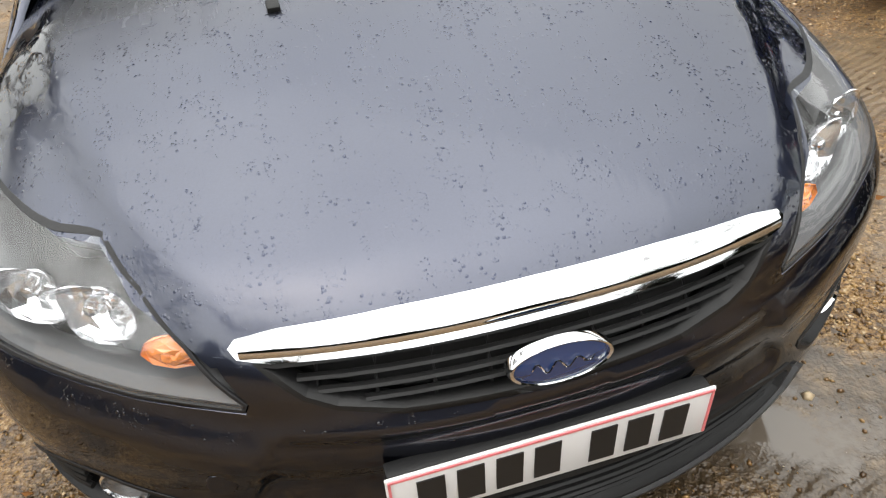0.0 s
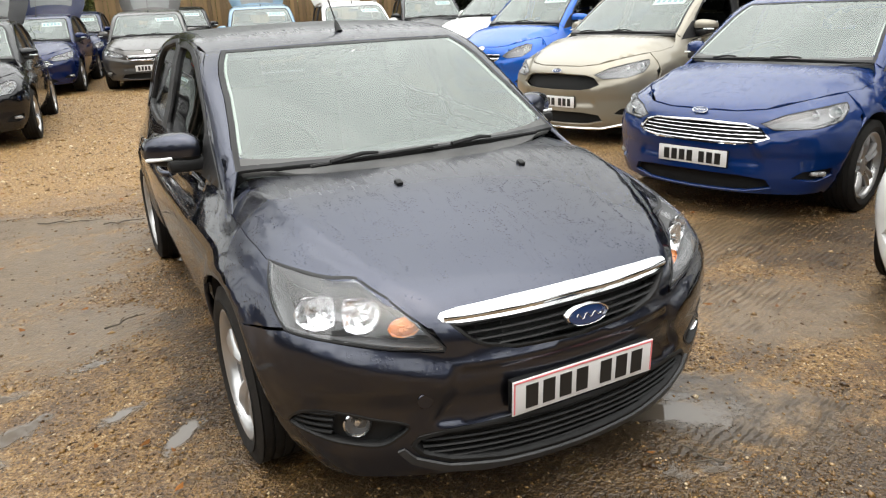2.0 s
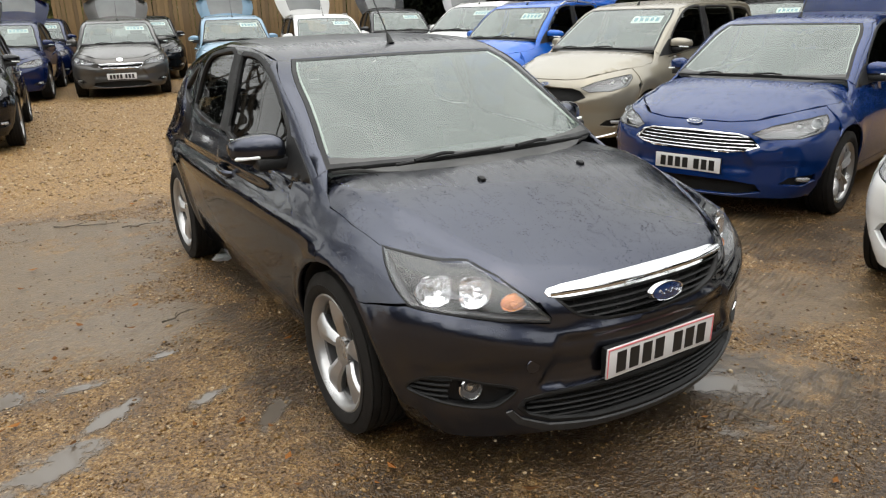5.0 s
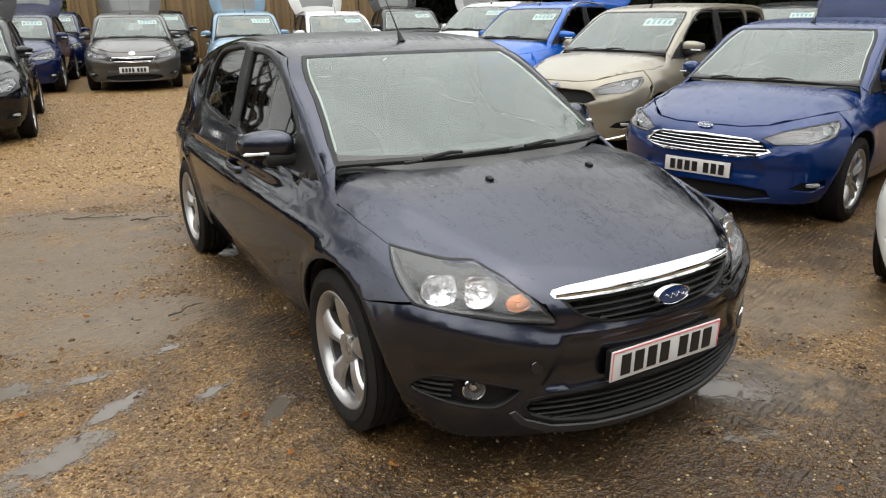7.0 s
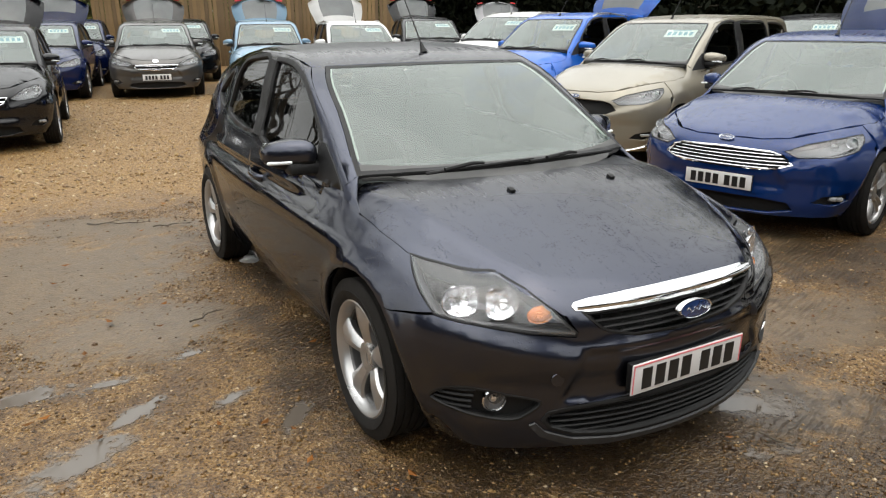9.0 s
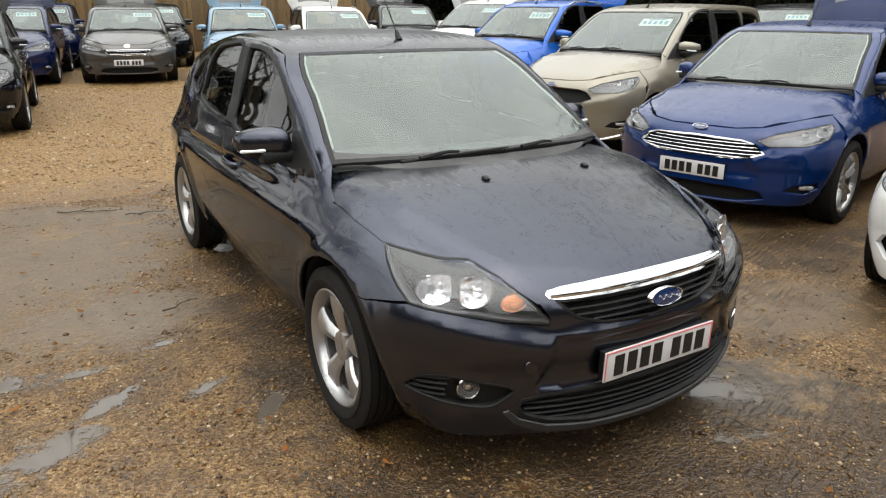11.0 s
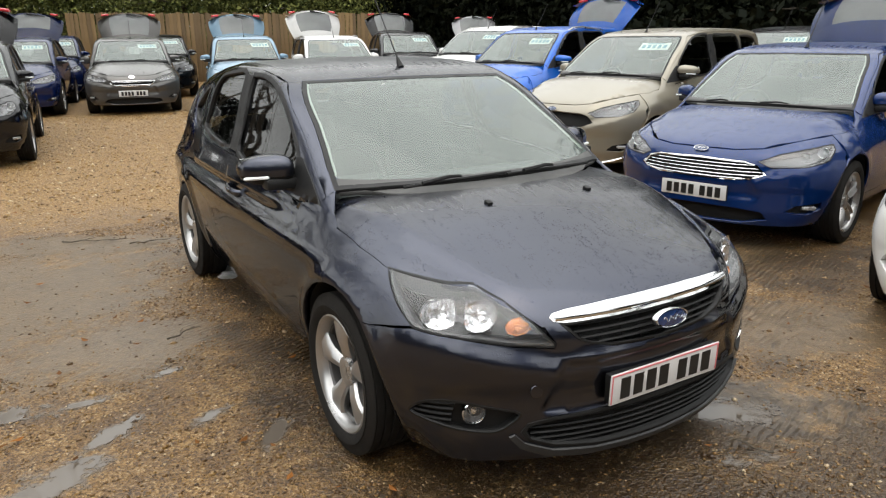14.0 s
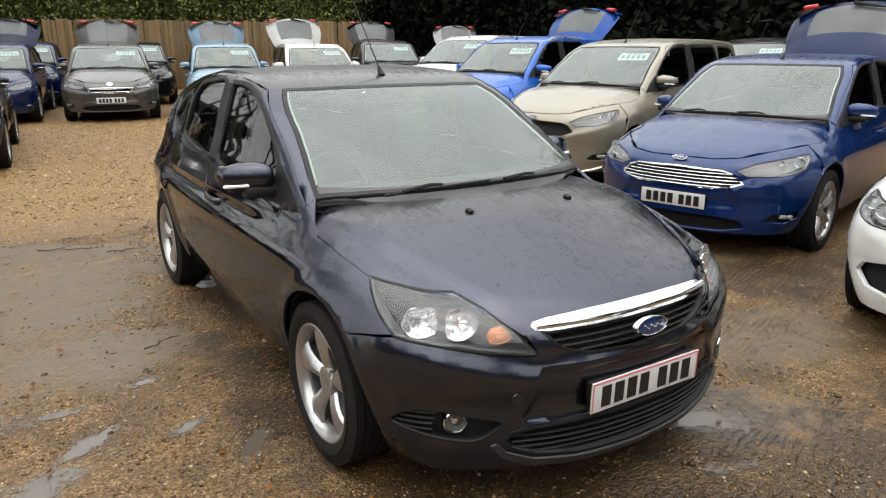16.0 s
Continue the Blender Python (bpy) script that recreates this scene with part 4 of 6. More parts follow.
            add_wheel(car, sgn * (track if wy == front_y else track - 0.035) * sx, wy, wheel[0], sgn, wheel, spin=10 + 31 * wy + 3 * sgn, nuts=name == "hatchback_car")
        # mirrors
        def shell(z0, z1, grow):
            bm = bmesh.new()
            nu, nv = 20, 10
            rings = []
            for j in range(nv + 1):
                e = math.sin(-math.pi / 2 + math.pi * j / nv)
                z = math.copysign(abs(e) ** 0.8, e)
                w = max(0.0, 1 - abs(z) ** 2.6) ** (1 / 2.6)
                ring = []
                for i in range(nu):
                    a = 2 * math.pi * i / nu
                    ca, sa = math.cos(a), math.sin(a)
                    px_ = math.copysign(abs(ca) ** 0.62, ca) * w
                    py_ = math.copysign(abs(sa) ** 0.7, sa) * w
                    zz = min(max(z, z0), z1)
                    ring.append(bm.verts.new((sgn * ((0.878 if sgn < 0 else 0.85) * sx + grow * 0.107 * px_), 0.605 * sy + grow * (0.068 * py_ + 0.014 * px_ * px_ + 0.052 * px_), (1.0 + 0.004) * sz + grow * 0.066 * (zz * (1 - 0.13 * px_) - 0.05 * px_))))
                rings.append(ring)
            for r0, r1 in zip(rings, rings[1:]):
                for i in range(nu):
                    try:
                        bm.faces.new((r0[i], r0[(i + 1) % nu], r1[(i + 1) % nu], r1[i]))
                    except ValueError:
                        pass
            bmesh.ops.remove_doubles(bm, verts=bm.verts, dist=0.0005)
            bmesh.ops.recalc_face_normals(bm, faces=bm.faces)
            return bm
        mirror = part("door_mirror", shell(-0.35, 1, 1.0), paint_mat, car)
        part("mirror_underside", shell(-1, -0.3, 0.985), BLACK_PLASTIC, mirror)
        box_part("mirror_base", (sgn * 0.825 * sx, 0.565 * sy, 0.95 * sz), (0.16, 0.09, 0.05), BLACK_PLASTIC, mirror, 0.015)
        box_part("indicator_strip", (sgn * (0.922 if sgn < 0 else 0.895) * sx, 0.588 * sy, 0.977 * sz), (0.112, 0.05, 0.014), CARD, mirror, 0.007, m=pose(0, 0, 0, 0, sgn * 4, sgn * 34), label="white mirror indicator lens")
        box_part("mirror_glass", (sgn * (0.883 if sgn < 0 else 0.855) * sx, 0.676 * sy, 1.0 * sz), (0.17, 0.006, 0.09), CHROME, mirror, 0.002, m=pose(0, 0, 0, 0, 0, sgn * 25))
    # roof and windscreen share the cabin's upper edges
    r3 = on_surface(sh, "both", "side", np.array(sized([A_EDGE[-1]] + RAILS, sy, sz)), 0.0, 1)
    a3 = on_surface(sh, "both", "side", np.array(fine(sized(A_EDGE, sy, sz), 0.08, False)), 0.0, 1)
    rt = [(p[0], p[1]) for p in r3]
    top_c = 0.895 * sy
    front_edge = [(-rt[0][0], rt[0][1])] + [(rt[0][0] * q, top_c + (rt[0][1] - top_c) * q * q) for q in (-0.75, -0.5, -0.25, 0, 0.25, 0.5, 0.75)] + [rt[0]]
    back = [(rt[-1][0] * q, rt[-1][1] + 0.06 * (1 - q * q)) for q in (0.6, 0.2, -0.2, -0.6)]
    P("roof", "both", "top", [front_edge + rt[1:] + back + [(-x, y) for x, y in rt[::-1][:-1]]], paint_mat, lip=0.02)
    full = [(p[0], p[1]) for p in a3]
    at_ = [(x - 0.064 + 0.03 * (1 - i / (len(full) - 1)), y - 0.006) for i, (x, y) in enumerate(full)]
    for sgn in (1, -1):
        strip = full + [(full[-1][0] - 0.036, full[-1][1] - 0.008)] + at_[::-1]
        P("windscreen_pillar", "both", "top", [[(sgn * x, y) for x, y in strip]], paint_mat, off=0.0, lip=0.02, gap=0)
    low_edge = [(at_[0][0] * q, 0.085 * sy + (at_[0][1] - 0.085 * sy) * abs(q) ** 2.0) for q in (0.8, 0.6, 0.4, 0.2, 0, -0.2, -0.4, -0.6, -0.8)]
    outline = [(x, y) for x, y in front_edge[1:-1] if abs(x) < at_[-1][0]] + at_[::-1] + low_edge + [(-x, y) for x, y in at_]
    pane = P("windscreen", "both", "top", [outline], screen or SCREEN, lip=0, gap=0.004, off=-0.004)
    pane.visible_shadow = False
    ring = fine(outline, 0.05)
    P("windscreen_surround", "both", "top", [shrink(ring, 0.003), shrink(ring, 0.024)], SEAL, gap=0, off=-0.001, lip=0.02, step=0.04)
    for sgn in (1, -1):
        inner = [(x - 0.030, y + 0.012) for x, y in at_[1:]]
        P("pillar_trim", "both", "top", [[(sgn * x, y) for x, y in inner + [(x - 0.010, y + 0.003) for x, y in inner[::-1]]]], PILLAR_TRIM, off=-0.010, lip=0.006, gap=0)
    band = [(x, y) for x, y in [at_[0]] + low_edge + [(-at_[0][0], at_[0][1])]]
    P("windscreen_band", "both", "top", [[(x * 0.985, y + 0.006) for x, y in band] + [(x * 0.97, y + 0.034 + 0.02 * (abs(x) / at_[0][0]) ** 4) for x, y in band[::-1]]], SCUTTLE, gap=0, off=-0.0015, lip=0.004, step=0.04)
    cowl = [(x * 0.985, y + 0.006) for x, y in bonnet if y > -0.03 and x < 0.67 * sx][::-1]
    cowl = cowl + [(at_[0][0] * 0.97, at_[0][1] - 0.002)] + low_edge[:5]
    cowl = [(max(x, 0), y) for x, y in cowl]
    P("scuttle_panel", "both", "top", [cowl + [(-x, y) for x, y in cowl[::-1] if x > 0.001]], SCUTTLE, off=-0.014, lip=0.02, gap=0)
    # rear closing panel and floor
    P("rear_panel", "low", "back", [[(-0.7 * sx, 0.25), (0.7 * sx, 0.25), (0.72 * sx, 0.7 * sz), (0.66 * sx, 0.98 * sz), (-0.66 * sx, 0.98 * sz), (-0.72 * sx, 0.7 * sz)]], paint_mat, step=0.1)
    if not gate:
        glass_out = [(-0.52 * sx, 1.06 * sz), (0.52 * sx, 1.06 * sz), (0.47 * sx, 1.22 * sz), (0.4 * sx, 1.27 * sz), (-0.4 * sx, 1.27 * sz), (-0.47 * sx, 1.22 * sz)]
        P("rear_hatch", "both", "back", [[(-0.72 * sx, 0.985 * sz), (0.72 * sx, 0.985 * sz), (0.68 * sx, 1.16 * sz), (0.6 * sx, 1.3 * sz), (0.4 * sx, 1.35 * sz), (-0.4 * sx, 1.35 * sz), (-0.6 * sx, 1.3 * sz), (-0.68 * sx, 1.16 * sz)], glass_out], paint_mat, step=0.06, off=-0.004)
        P("rear_window", "both", "back", [glass_out], DARK_GLASS, step=0.08, off=-0.006, lip=0)
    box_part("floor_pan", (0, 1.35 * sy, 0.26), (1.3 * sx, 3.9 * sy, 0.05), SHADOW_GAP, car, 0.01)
    if interior:
        box_part("dashboard", (0, 0.47 * sy, 0.82 * sz), (1.3 * sx, 0.5 * sy, 0.16), DASH, car, 0.05)
        bm = bmesh.new()
        c = Matrix.Translation((-0.36 * sx, 0.86 * sy, 0.86 * sz)) @ pose(0, 0, 0, 65)
        ring_pts = [c @ Vector((0.18 * math.cos(a), 0.18 * math.sin(a), 0)) for a in [2 * math.pi * k / 24 for k in range(25)]]
        add_tube(bm, ring_pts, 0.015, 6, caps=False)
        add_box(bm, (0, 0, 0), (0.3, 0.06, 0.03), 0.01, c)
        part("steering_wheel", bm, DASH, car)
        for x in (-0.36, 0.36):
            box_part("seat_backrest", (x * sx, 1.48 * sy, 0.83 * sz), (0.46, 0.15, 0.62), CLOTH, car, 0.05, m=pose(0, 0, 0, -18), taper=(0.85, 0.8))
            box_part("seat_cushion", (x * sx, 1.2 * sy, 0.5 * sz), (0.46, 0.5, 0.16), CLOTH, car, 0.05)
            box_part("headrest", (x * sx, 1.62 * sy, 1.19 * sz), (0.26, 0.09, 0.15), CLOTH, car, 0.035, m=pose(0, 0, 0, -14))
        box_part("rear_bench", (0, 2.3 * sy, 0.8 * sz), (1.2 * sx, 0.16, 0.55), CLOTH, car, 0.05, m=pose(0, 0, 0, -18))
        box_part("rear_view_mirror", (0, 0.80 * sy, 1.26 * sz), (0.21, 0.03, 0.055), BLACK_PLASTIC, car, 0.012)
    # wipers
    for x0, x1, y0 in ((-0.47, 0.03, 0.0), (0.0, 0.55, 0.0)):
        uv = [(q * sx, (0.062 + 0.27 * q * q) * sy + 0.035 * (q - x0)) for q in np.linspace(x0, x1, 9)]
        p = on_surface(sh, "both", "top", np.array(uv), 0.012)
        bm = bmesh.new()
        add_tube(bm, p, 0.0065, 6)
        q = on_surface(sh, "both", "top", np.array([(x0 * 0.98 * sx + 0.06, (uv[0][1] - 0.05))]), 0.02)[0]
        mid = p[4]
        add_tube(bm, [Vector(p[1]) + Vector((0, -0.03, 0.012)), Vector(p[3]) + Vector((0, -0.02, 0.022)), Vector(mid) + Vector((0, 0, 0.012))], [0.010, 0.008, 0.006], 6)
        part("wiper", bm, BLACK_PLASTIC, car)
    # aerial
    q = on_surface(sh, "both", "top", np.array([(0.02, 1.03 * sy)]), 0.0)[0]
    bm = bmesh.new()
    add_tube(bm, [q + (0, 0.012, -0.004), q + (0, 0.03, 0.02), q + (0, 0.045, 0.045)], [0.02, 0.014, 0.008], 8)
    add_tube(bm, [q + (0, 0.045, 0.045), q + (0, 0.19, 0.22), q + (0, 0.33, 0.40)], [0.0045, 0.0035, 0.0028], 6)
    part("aerial", bm, BLACK_PLASTIC, car)
    if roof_rails:
        for sgn in (1, -1):
            rp = on_surface(sh, "both", "side", np.array(fine(sized([(1.15, 1.375), (1.6, 1.39), (2.2, 1.35), (2.7, 1.27)], sy, sz), 0.15, False)), 0.0, sgn)
            bm = bmesh.new()
            add_tube(bm, [Vector(q) + Vector((-sgn * 0.03, 0, 0.045 if 0 < i < len(rp) - 1 else 0.0)) for i, q in enumerate(rp)], 0.014, 6)
            part("roof_rail", bm, ALLOY, car)
    for fn in f["details"]:
        fn(car, sh, s, step)
    if gate:
        tailgate(car, sx, sy, sz * (1.05 if long else 1.0), paint_mat, gate_angle, hinge_y, spoiler)
    if sun_card:
        price_card(car, sh, sx, sy, sz)
    return car


def tailgate(car, sx, sy, sz, mat, angle, hinge_y, spoiler):
    """The raised rear hatch from its outside: spoiler, pane in its frame, the lower panel folded away beyond."""
    hinge = Matrix.Translation((0, hinge_y * sy, 1.275 * sz)) @ pose(0, 0, 0, angle)
    w = 12
    long_ = 0.96 * sy

    def rows(s0, s1, inset, depth, n=8):
        out = []
        for i in range(n + 1):
            t = s0 + (s1 - s0) * i / n
            half = (0.50 + 0.19 * math.sin(min(1, t * 1.15) * math.pi / 2)) * sx - inset
            out.append([(half * q, long_ * (t - (0.02 + 0.15 * t) * q * q), 0.05 * math.sin(math.pi * t) - 0.10 * q * q * q * q + depth) for q in [2 * j / w - 1 for j in range(w + 1)]])
        return out

    def skin(name, grid, m, thick, label="", at=hinge):
        bm = bmesh.new()
        v = [[bm.verts.new(at @ Vector(p)) for p in r] for r in grid]
        for i in range(len(v) - 1):
            for j in range(w):
                bm.faces.new((v[i][j], v[i][j + 1], v[i + 1][j + 1], v[i + 1][j]))
        bmesh.ops.solidify(bm, geom=list(bm.faces), thickness=thick)
        bmesh.ops.recalc_face_normals(bm, faces=bm.faces)
        return part(name, bm, m, car, label)
    skin("tailgate", rows(0.0, 1.0, 0.0, 0.0), mat, 0.03, "raised tailgate")
    skin("tailgate_pane", rows(spoiler - 0.01, 0.93, 0.075, 0.012), GATE_GLASS, 0.006, "tailgate window pane")
    skin("roof_spoiler", [[(x, y, z + 0.03 + 0.02 * math.sin(math.pi * i / 4)) for x, y, z in row] for i, row in enumerate(rows(-0.03, spoiler, 0.035, 0.0, 4))], mat, 0.03, "roof spoiler")
    top = rows(0.985, 0.99, 0.0, 0.0)[0]
    fold = Matrix.Translation(hinge @ Vector((0, long_ * 0.97, 0.0))) @ pose(0, 0, 0, angle - 46)
    lower = [[(q[0] * (1 - 0.10 * t), 0.40 * sy * t + (q[1] - long_ * 0.98) * 0.9, 0.0 - 0.02 * t - 0.10 * (q[0] / (0.68 * sx)) ** 4) for q in top] for t in (0.0, 0.3, 0.65, 1.0)]
    skin("tailgate_lower_panel", lower, mat, 0.05, at=fold)
    bm = bmesh.new()
    add_tube(bm, [hinge @ Vector((-0.05, long_ * 0.93, 0.055)), hinge @ Vector((0.12 * sx, long_ * 0.88, 0.06)), hinge @ Vector((0.33 * sx, long_ * 0.84, 0.05))], [0.026, 0.018, 0.010], 6)
    part("rear_wiper", bm, BLACK_PLASTIC, car)
    for sgn in (1, -1):
        bm = bmesh.new()
        add_box(bm, (sgn * 0.52 * sx, -0.02, -0.02), (0.16, 0.12, 0.05), 0.018, pose(0, 0, 0, 0, sgn * 8, sgn * -12))
        bmesh.ops.transform(bm, matrix=fold, verts=bm.verts)
        part("tail_lamp", bm, RED_LAMP, car, "red tail lamp")
        bm = bmesh.new()
        add_tube(bm, [hinge @ Vector((sgn * 0.52 * sx, 0.4 * sy, -0.08)), (sgn * 0.58 * sx, (hinge_y + 0.27) * sy, 1.0 * sz)], 0.011, 6)
        part("gas_strut", bm, BLACK_PLASTIC, car)


def price_card(car, sh, sx, sy, sz):
    """A white card behind the windscreen with unreadable figures as bars."""
    q = on_surface(sh, "both", "top", np.array([(0.34 * sx, 0.72 * sy)]), -0.03)[0]
    n = sh.normals(sh.both, q[None])[0]
    turn = Vector(n).to_track_quat("Z", "Y").to_matrix().to_4x4()
    m = Matrix.Translation(q) @ turn
    bm = bmesh.new()
    add_box(bm, (0, 0, 0), (0.36, 0.16, 0.004), 0.0, None)
    bmesh.ops.transform(bm, matrix=m, verts=bm.verts)
    card = part("price_card", bm, CARD, car, "white windscreen price card", smooth=False)
    bm = bmesh.new()
    for k in range(5):
        add_box(bm, (-0.13 + 0.065 * k, -0.01, 0.005), (0.04, 0.075, 0.003))
    add_box(bm, (0.0, 0.058, 0.005), (0.22, 0.016, 0.003))
    bmesh.ops.transform(bm, matrix=m, verts=bm.verts)
    part("figure_bars", bm, CARD_INK, card, smooth=False)


def number_plate(car, c, tilt=0.0, edge=None, turn=0.0):
    """A white plate whose characters are plain dark bars."""
    m = Matrix.Translation(c) @ pose(0, 0, 0, tilt, 0, turn)
    bm = bmesh.new()
    add_box(bm, (0, 0, 0), (0.52, 0.006, 0.111), 0.0025)
    bmesh.ops.transform(bm, matrix=m, verts=bm.verts)
    plate = part("number_plate", bm, PLATE_WHITE, car, "white reflective number plate")
    bm = bmesh.new()
    for x in (-0.205, -0.145, -0.085, -0.025, 0.065, 0.125, 0.185):
        add_box(bm, (x + 0.01, -0.0045, -0.002), (0.042, 0.002, 0.076))
        bmesh.ops.transform(bm, matrix=m, verts=bm.verts)
        part("character_bar", bm, PLATE_INK, plate, smooth=False)
        bm = bmesh.new()
    bm.free()
    if edge:
        bm = bmesh.new()
        add_box(bm, (0, -0.004, 0.0505), (0.512, 0.002, 0.005))
        add_box(bm, (-0.2545, -0.004, 0), (0.004, 0.002, 0.1))
        add_box(bm, (0.2545, -0.004, 0), (0.004, 0.002, 0.1))
        bmesh.ops.transform(bm, matrix=m, verts=bm.verts)
        part("plate_border", bm, edge, plate, "pink border line", smooth=False)


def oval_badge(car, c, w=0.148, h=0.06, tilt=0.0, ring=CHROME, face=BADGE_BLUE):
    m = Matrix.Translation(c) @ pose(0, 0, 0, tilt) @ Matrix.Rotation(radians(90), 4, "Z") @ Matrix.Diagonal((-1, w / 2, h / 2, 1))
    badge = revolve_part("badge", [(1.0, -0.012), (1.0, 0.004), (0.97, 0.009), (0.91, 0.008), (0.89, 0.004)], ring, car, 40, m, label="chrome oval badge rim")
    revolve_part("badge_face", [(0.91, 0.003), (0.85, 0.006), (0.4, 0.008), (0.001, 0.008)], face, badge, 32, m)
    bm = bmesh.new()
    k = Matrix.Translation(c) @ pose(0, 0, 0, tilt)
    line = [(q / 18 - 0.5, 0.16 * math.sin(q * 1.05) * (1.0 - 0.5 * q / 18)) for q in range(19)]
    add_tube(bm, [k @ Vector((0.58 * w * u, -0.0105, h * v)) for u, v in line], 0.0014, 5)
    part("badge_flourish", bm, ring, badge)


def facet_part(name, profile, mat, parent, n, m):
    bm = bmesh.new()
    add_revolve(bm, profile, n, m)
    bmesh.ops.recalc_face_normals(bm, faces=bm.faces)
    return part(name, bm, mat, parent, smooth=False)


def mirror_bowl(name, parent, c, rx, rz, sgn, clip, seed, mat, deep=0.03, turn=22, rings=(1.0, 0.8, 0.58, 0.36, 0.14), n=14):
    """A shallow reflector of many uneven mirror facets; clip gives its flat sides (inward, outward, top)."""
    rng = random.Random(seed)
    inn, out, top = clip
    m = Matrix.Translation((sgn * c[0], c[1], c[2])) @ pose(0, 0, 0, 0, 0, sgn * turn)
    bm = bmesh.new()
    loops = []
    for k, f in enumerate((1.07,) + tuple(rings)):
        loop = []
        for i in range(n):
            a = 2 * math.pi * (i + 0.5 * (k % 2)) / n
            x, z = max(-inn, min(out, math.cos(a))) * f * rx, min(top, math.sin(a)) * f * rz
            d = -0.006 if k == 0 else deep * (1 - f * f) + (rng.uniform(-0.004, 0.004) if k > 1 else 0)
            loop.append(bm.verts.new(m @ Vector((sgn * x, d, z))))
        loops.append(loop)
    for a, b in zip(loops, loops[1:]):
        for i in range(n):
            bm.faces.new((a[i], a[(i + 1) % n], b[(i + 1) % n], b[i]))
    bm.faces.new(loops[-1])
    bmesh.ops.recalc_face_normals(bm, faces=bm.faces)
    return part(name, bm, mat, parent, smooth=False)


def lamp_bowl(car, parent, c, r, squash=1.0, turn=0.0, name="reflector"):
    """A round reflector with a bulb, facing forward."""
    m = Matrix.Translation(c) @ pose(0, 0, 0, 0, 0, turn) @ Matrix.Rotation(radians(-90), 4, "Z") @ Matrix.Diagonal((1, squash, 1, 1))
    b = facet_part(name, [(r * 1.08, 0.004), (r * 1.06, 0.012), (r, 0.010), (r * 0.82, -0.022), (r * 0.5, -0.045), (r * 0.16, -0.055)], REFLECTOR, parent, 16, m)
    revolve_part("bulb", [(0.012, -0.055), (0.013, -0.02), (0.009, -0.006), (0.001, -0.003)], CARD, b, 12, m)
    return b


# ---- front ends ----
def round_nose(pts):
    return [(wrap(x, y), z) for x, y, z in pts]


def both_sides(half):
    return half + [(-u, v) for u, v in half[::-1] if u > 1e-6]


def arch_round(sh, arch, a0, a1, n=8):
    """The wheel arch's front edge, as places round the nose."""
    rad, ay, az = arch
    p = on_surface(sh, "low", "side", np.array(arc(ay, az, rad, a0, a1, n)), 0.0, 1)
    return [(wrap(q[0], q[1]), q[2]) for q in p]


def slats(name, car, sh, rows, mat, off, r=0.006, flat=1.0):
    for z, half in rows:
        bead(name, sh, "low", "wrap", [(-half, z), (half, z)], mat, car, r, off, 1, 0.06, flat)


def headlamp(car, sh, loop, step, bowls, amber, sgn, deep=0.035, housing=None, cups=()):
    lamp = sheet("headlamp", sh, "low", "wrap", [loop], housing or LAMP_GREY, car, step=0.03, off=-0.085 if cups else -0.05, lip=0, sgn=sgn, gap=0.003, label="clear headlamp with bright reflectors")
    ring = fine(loop, 0.025)
    sheet("lamp_rim", sh, "low", "wrap", [shrink(ring, -0.001), shrink(ring, 0.0035)], SEAL, lamp, step=0.025, off=0.0012, lip=0.006, sgn=sgn, gap=0)
    for (x, y, z), r, squash in bowls:
        lamp_bowl(car, lamp, (sgn * x, y + deep, z), r, squash)
    sheet("lamp_side", sh, "low", "wrap", [shrink(ring, 0.004), shrink(ring, 0.008)], housing or LAMP_DARK, lamp, step=0.025, off=-0.004, lip=0.085 if cups else 0.05, sgn=sgn, gap=0)
    for k, (c, rx, rz, clip) in enumerate(cups):
        bowl = mirror_bowl("reflector", lamp, c, rx, rz, sgn, clip, 5 + k, REFLECTOR)
        m = Matrix.Translation((sgn * c[0], c[1] + 0.028, c[2])) @ pose(0, 0, 0, 0, 0, sgn * 22) @ Matrix.Rotation(radians(-90), 4, "Z")
        revolve_part("bulb_cap", [(0.012, 0.0), (0.013, 0.018), (0.009, 0.026), (0.001, 0.028)], CHROME, bowl, 12, m)
    for (x, y, z), r in amber:
        gem = mirror_bowl("indicator", lamp, (x, y, z), r * 1.5, r, sgn, (1, 1, 1), 9, AMBER, -0.016, 14, (1.0, 0.7, 0.4, 0.15), 9)
        tagged(gem, "faceted amber indicator")
    o = sheet("lamp_cover", sh, "low", "wrap", [loop], LAMP_GLASS, lamp, step=0.03, off=0.0, lip=0, sgn=sgn, gap=0.003)
    o.visible_shadow = False
    return lamp


CUPS = [((0.599, -0.608, 0.681), 0.058, 0.056, (1.0, 0.75, 0.86)), ((0.695, -0.53, 0.682), 0.064, 0.053, (0.72, 1.0, 0.9))]
AMBER_AT = (0.497, -0.688, 0.647)
HERO_ARCH = (0.35, -0.085, 0.335)
HERO_LAMP = [(0.761, -0.29, 0.786), (0.708, -0.409, 0.777), (0.646, -0.506, 0.766), (0.577, -0.546, 0.763), (0.534, -0.651, 0.727), (0.484, -0.736, 0.675), (0.424, -0.797, 0.600), (0.43, -0.798, 0.588), (0.568, -0.731, 0.604), (0.712, -0.627, 0.633), (0.794, -0.521, 0.649), (0.795, -0.409, 0.711)]
HERO_GRILLE = [(0.0, 0.56), (0.2, 0.568), (0.285, 0.585), (0.325, 0.605), (0.385, 0.662), (0.2, 0.668), (0.0, 0.672)]
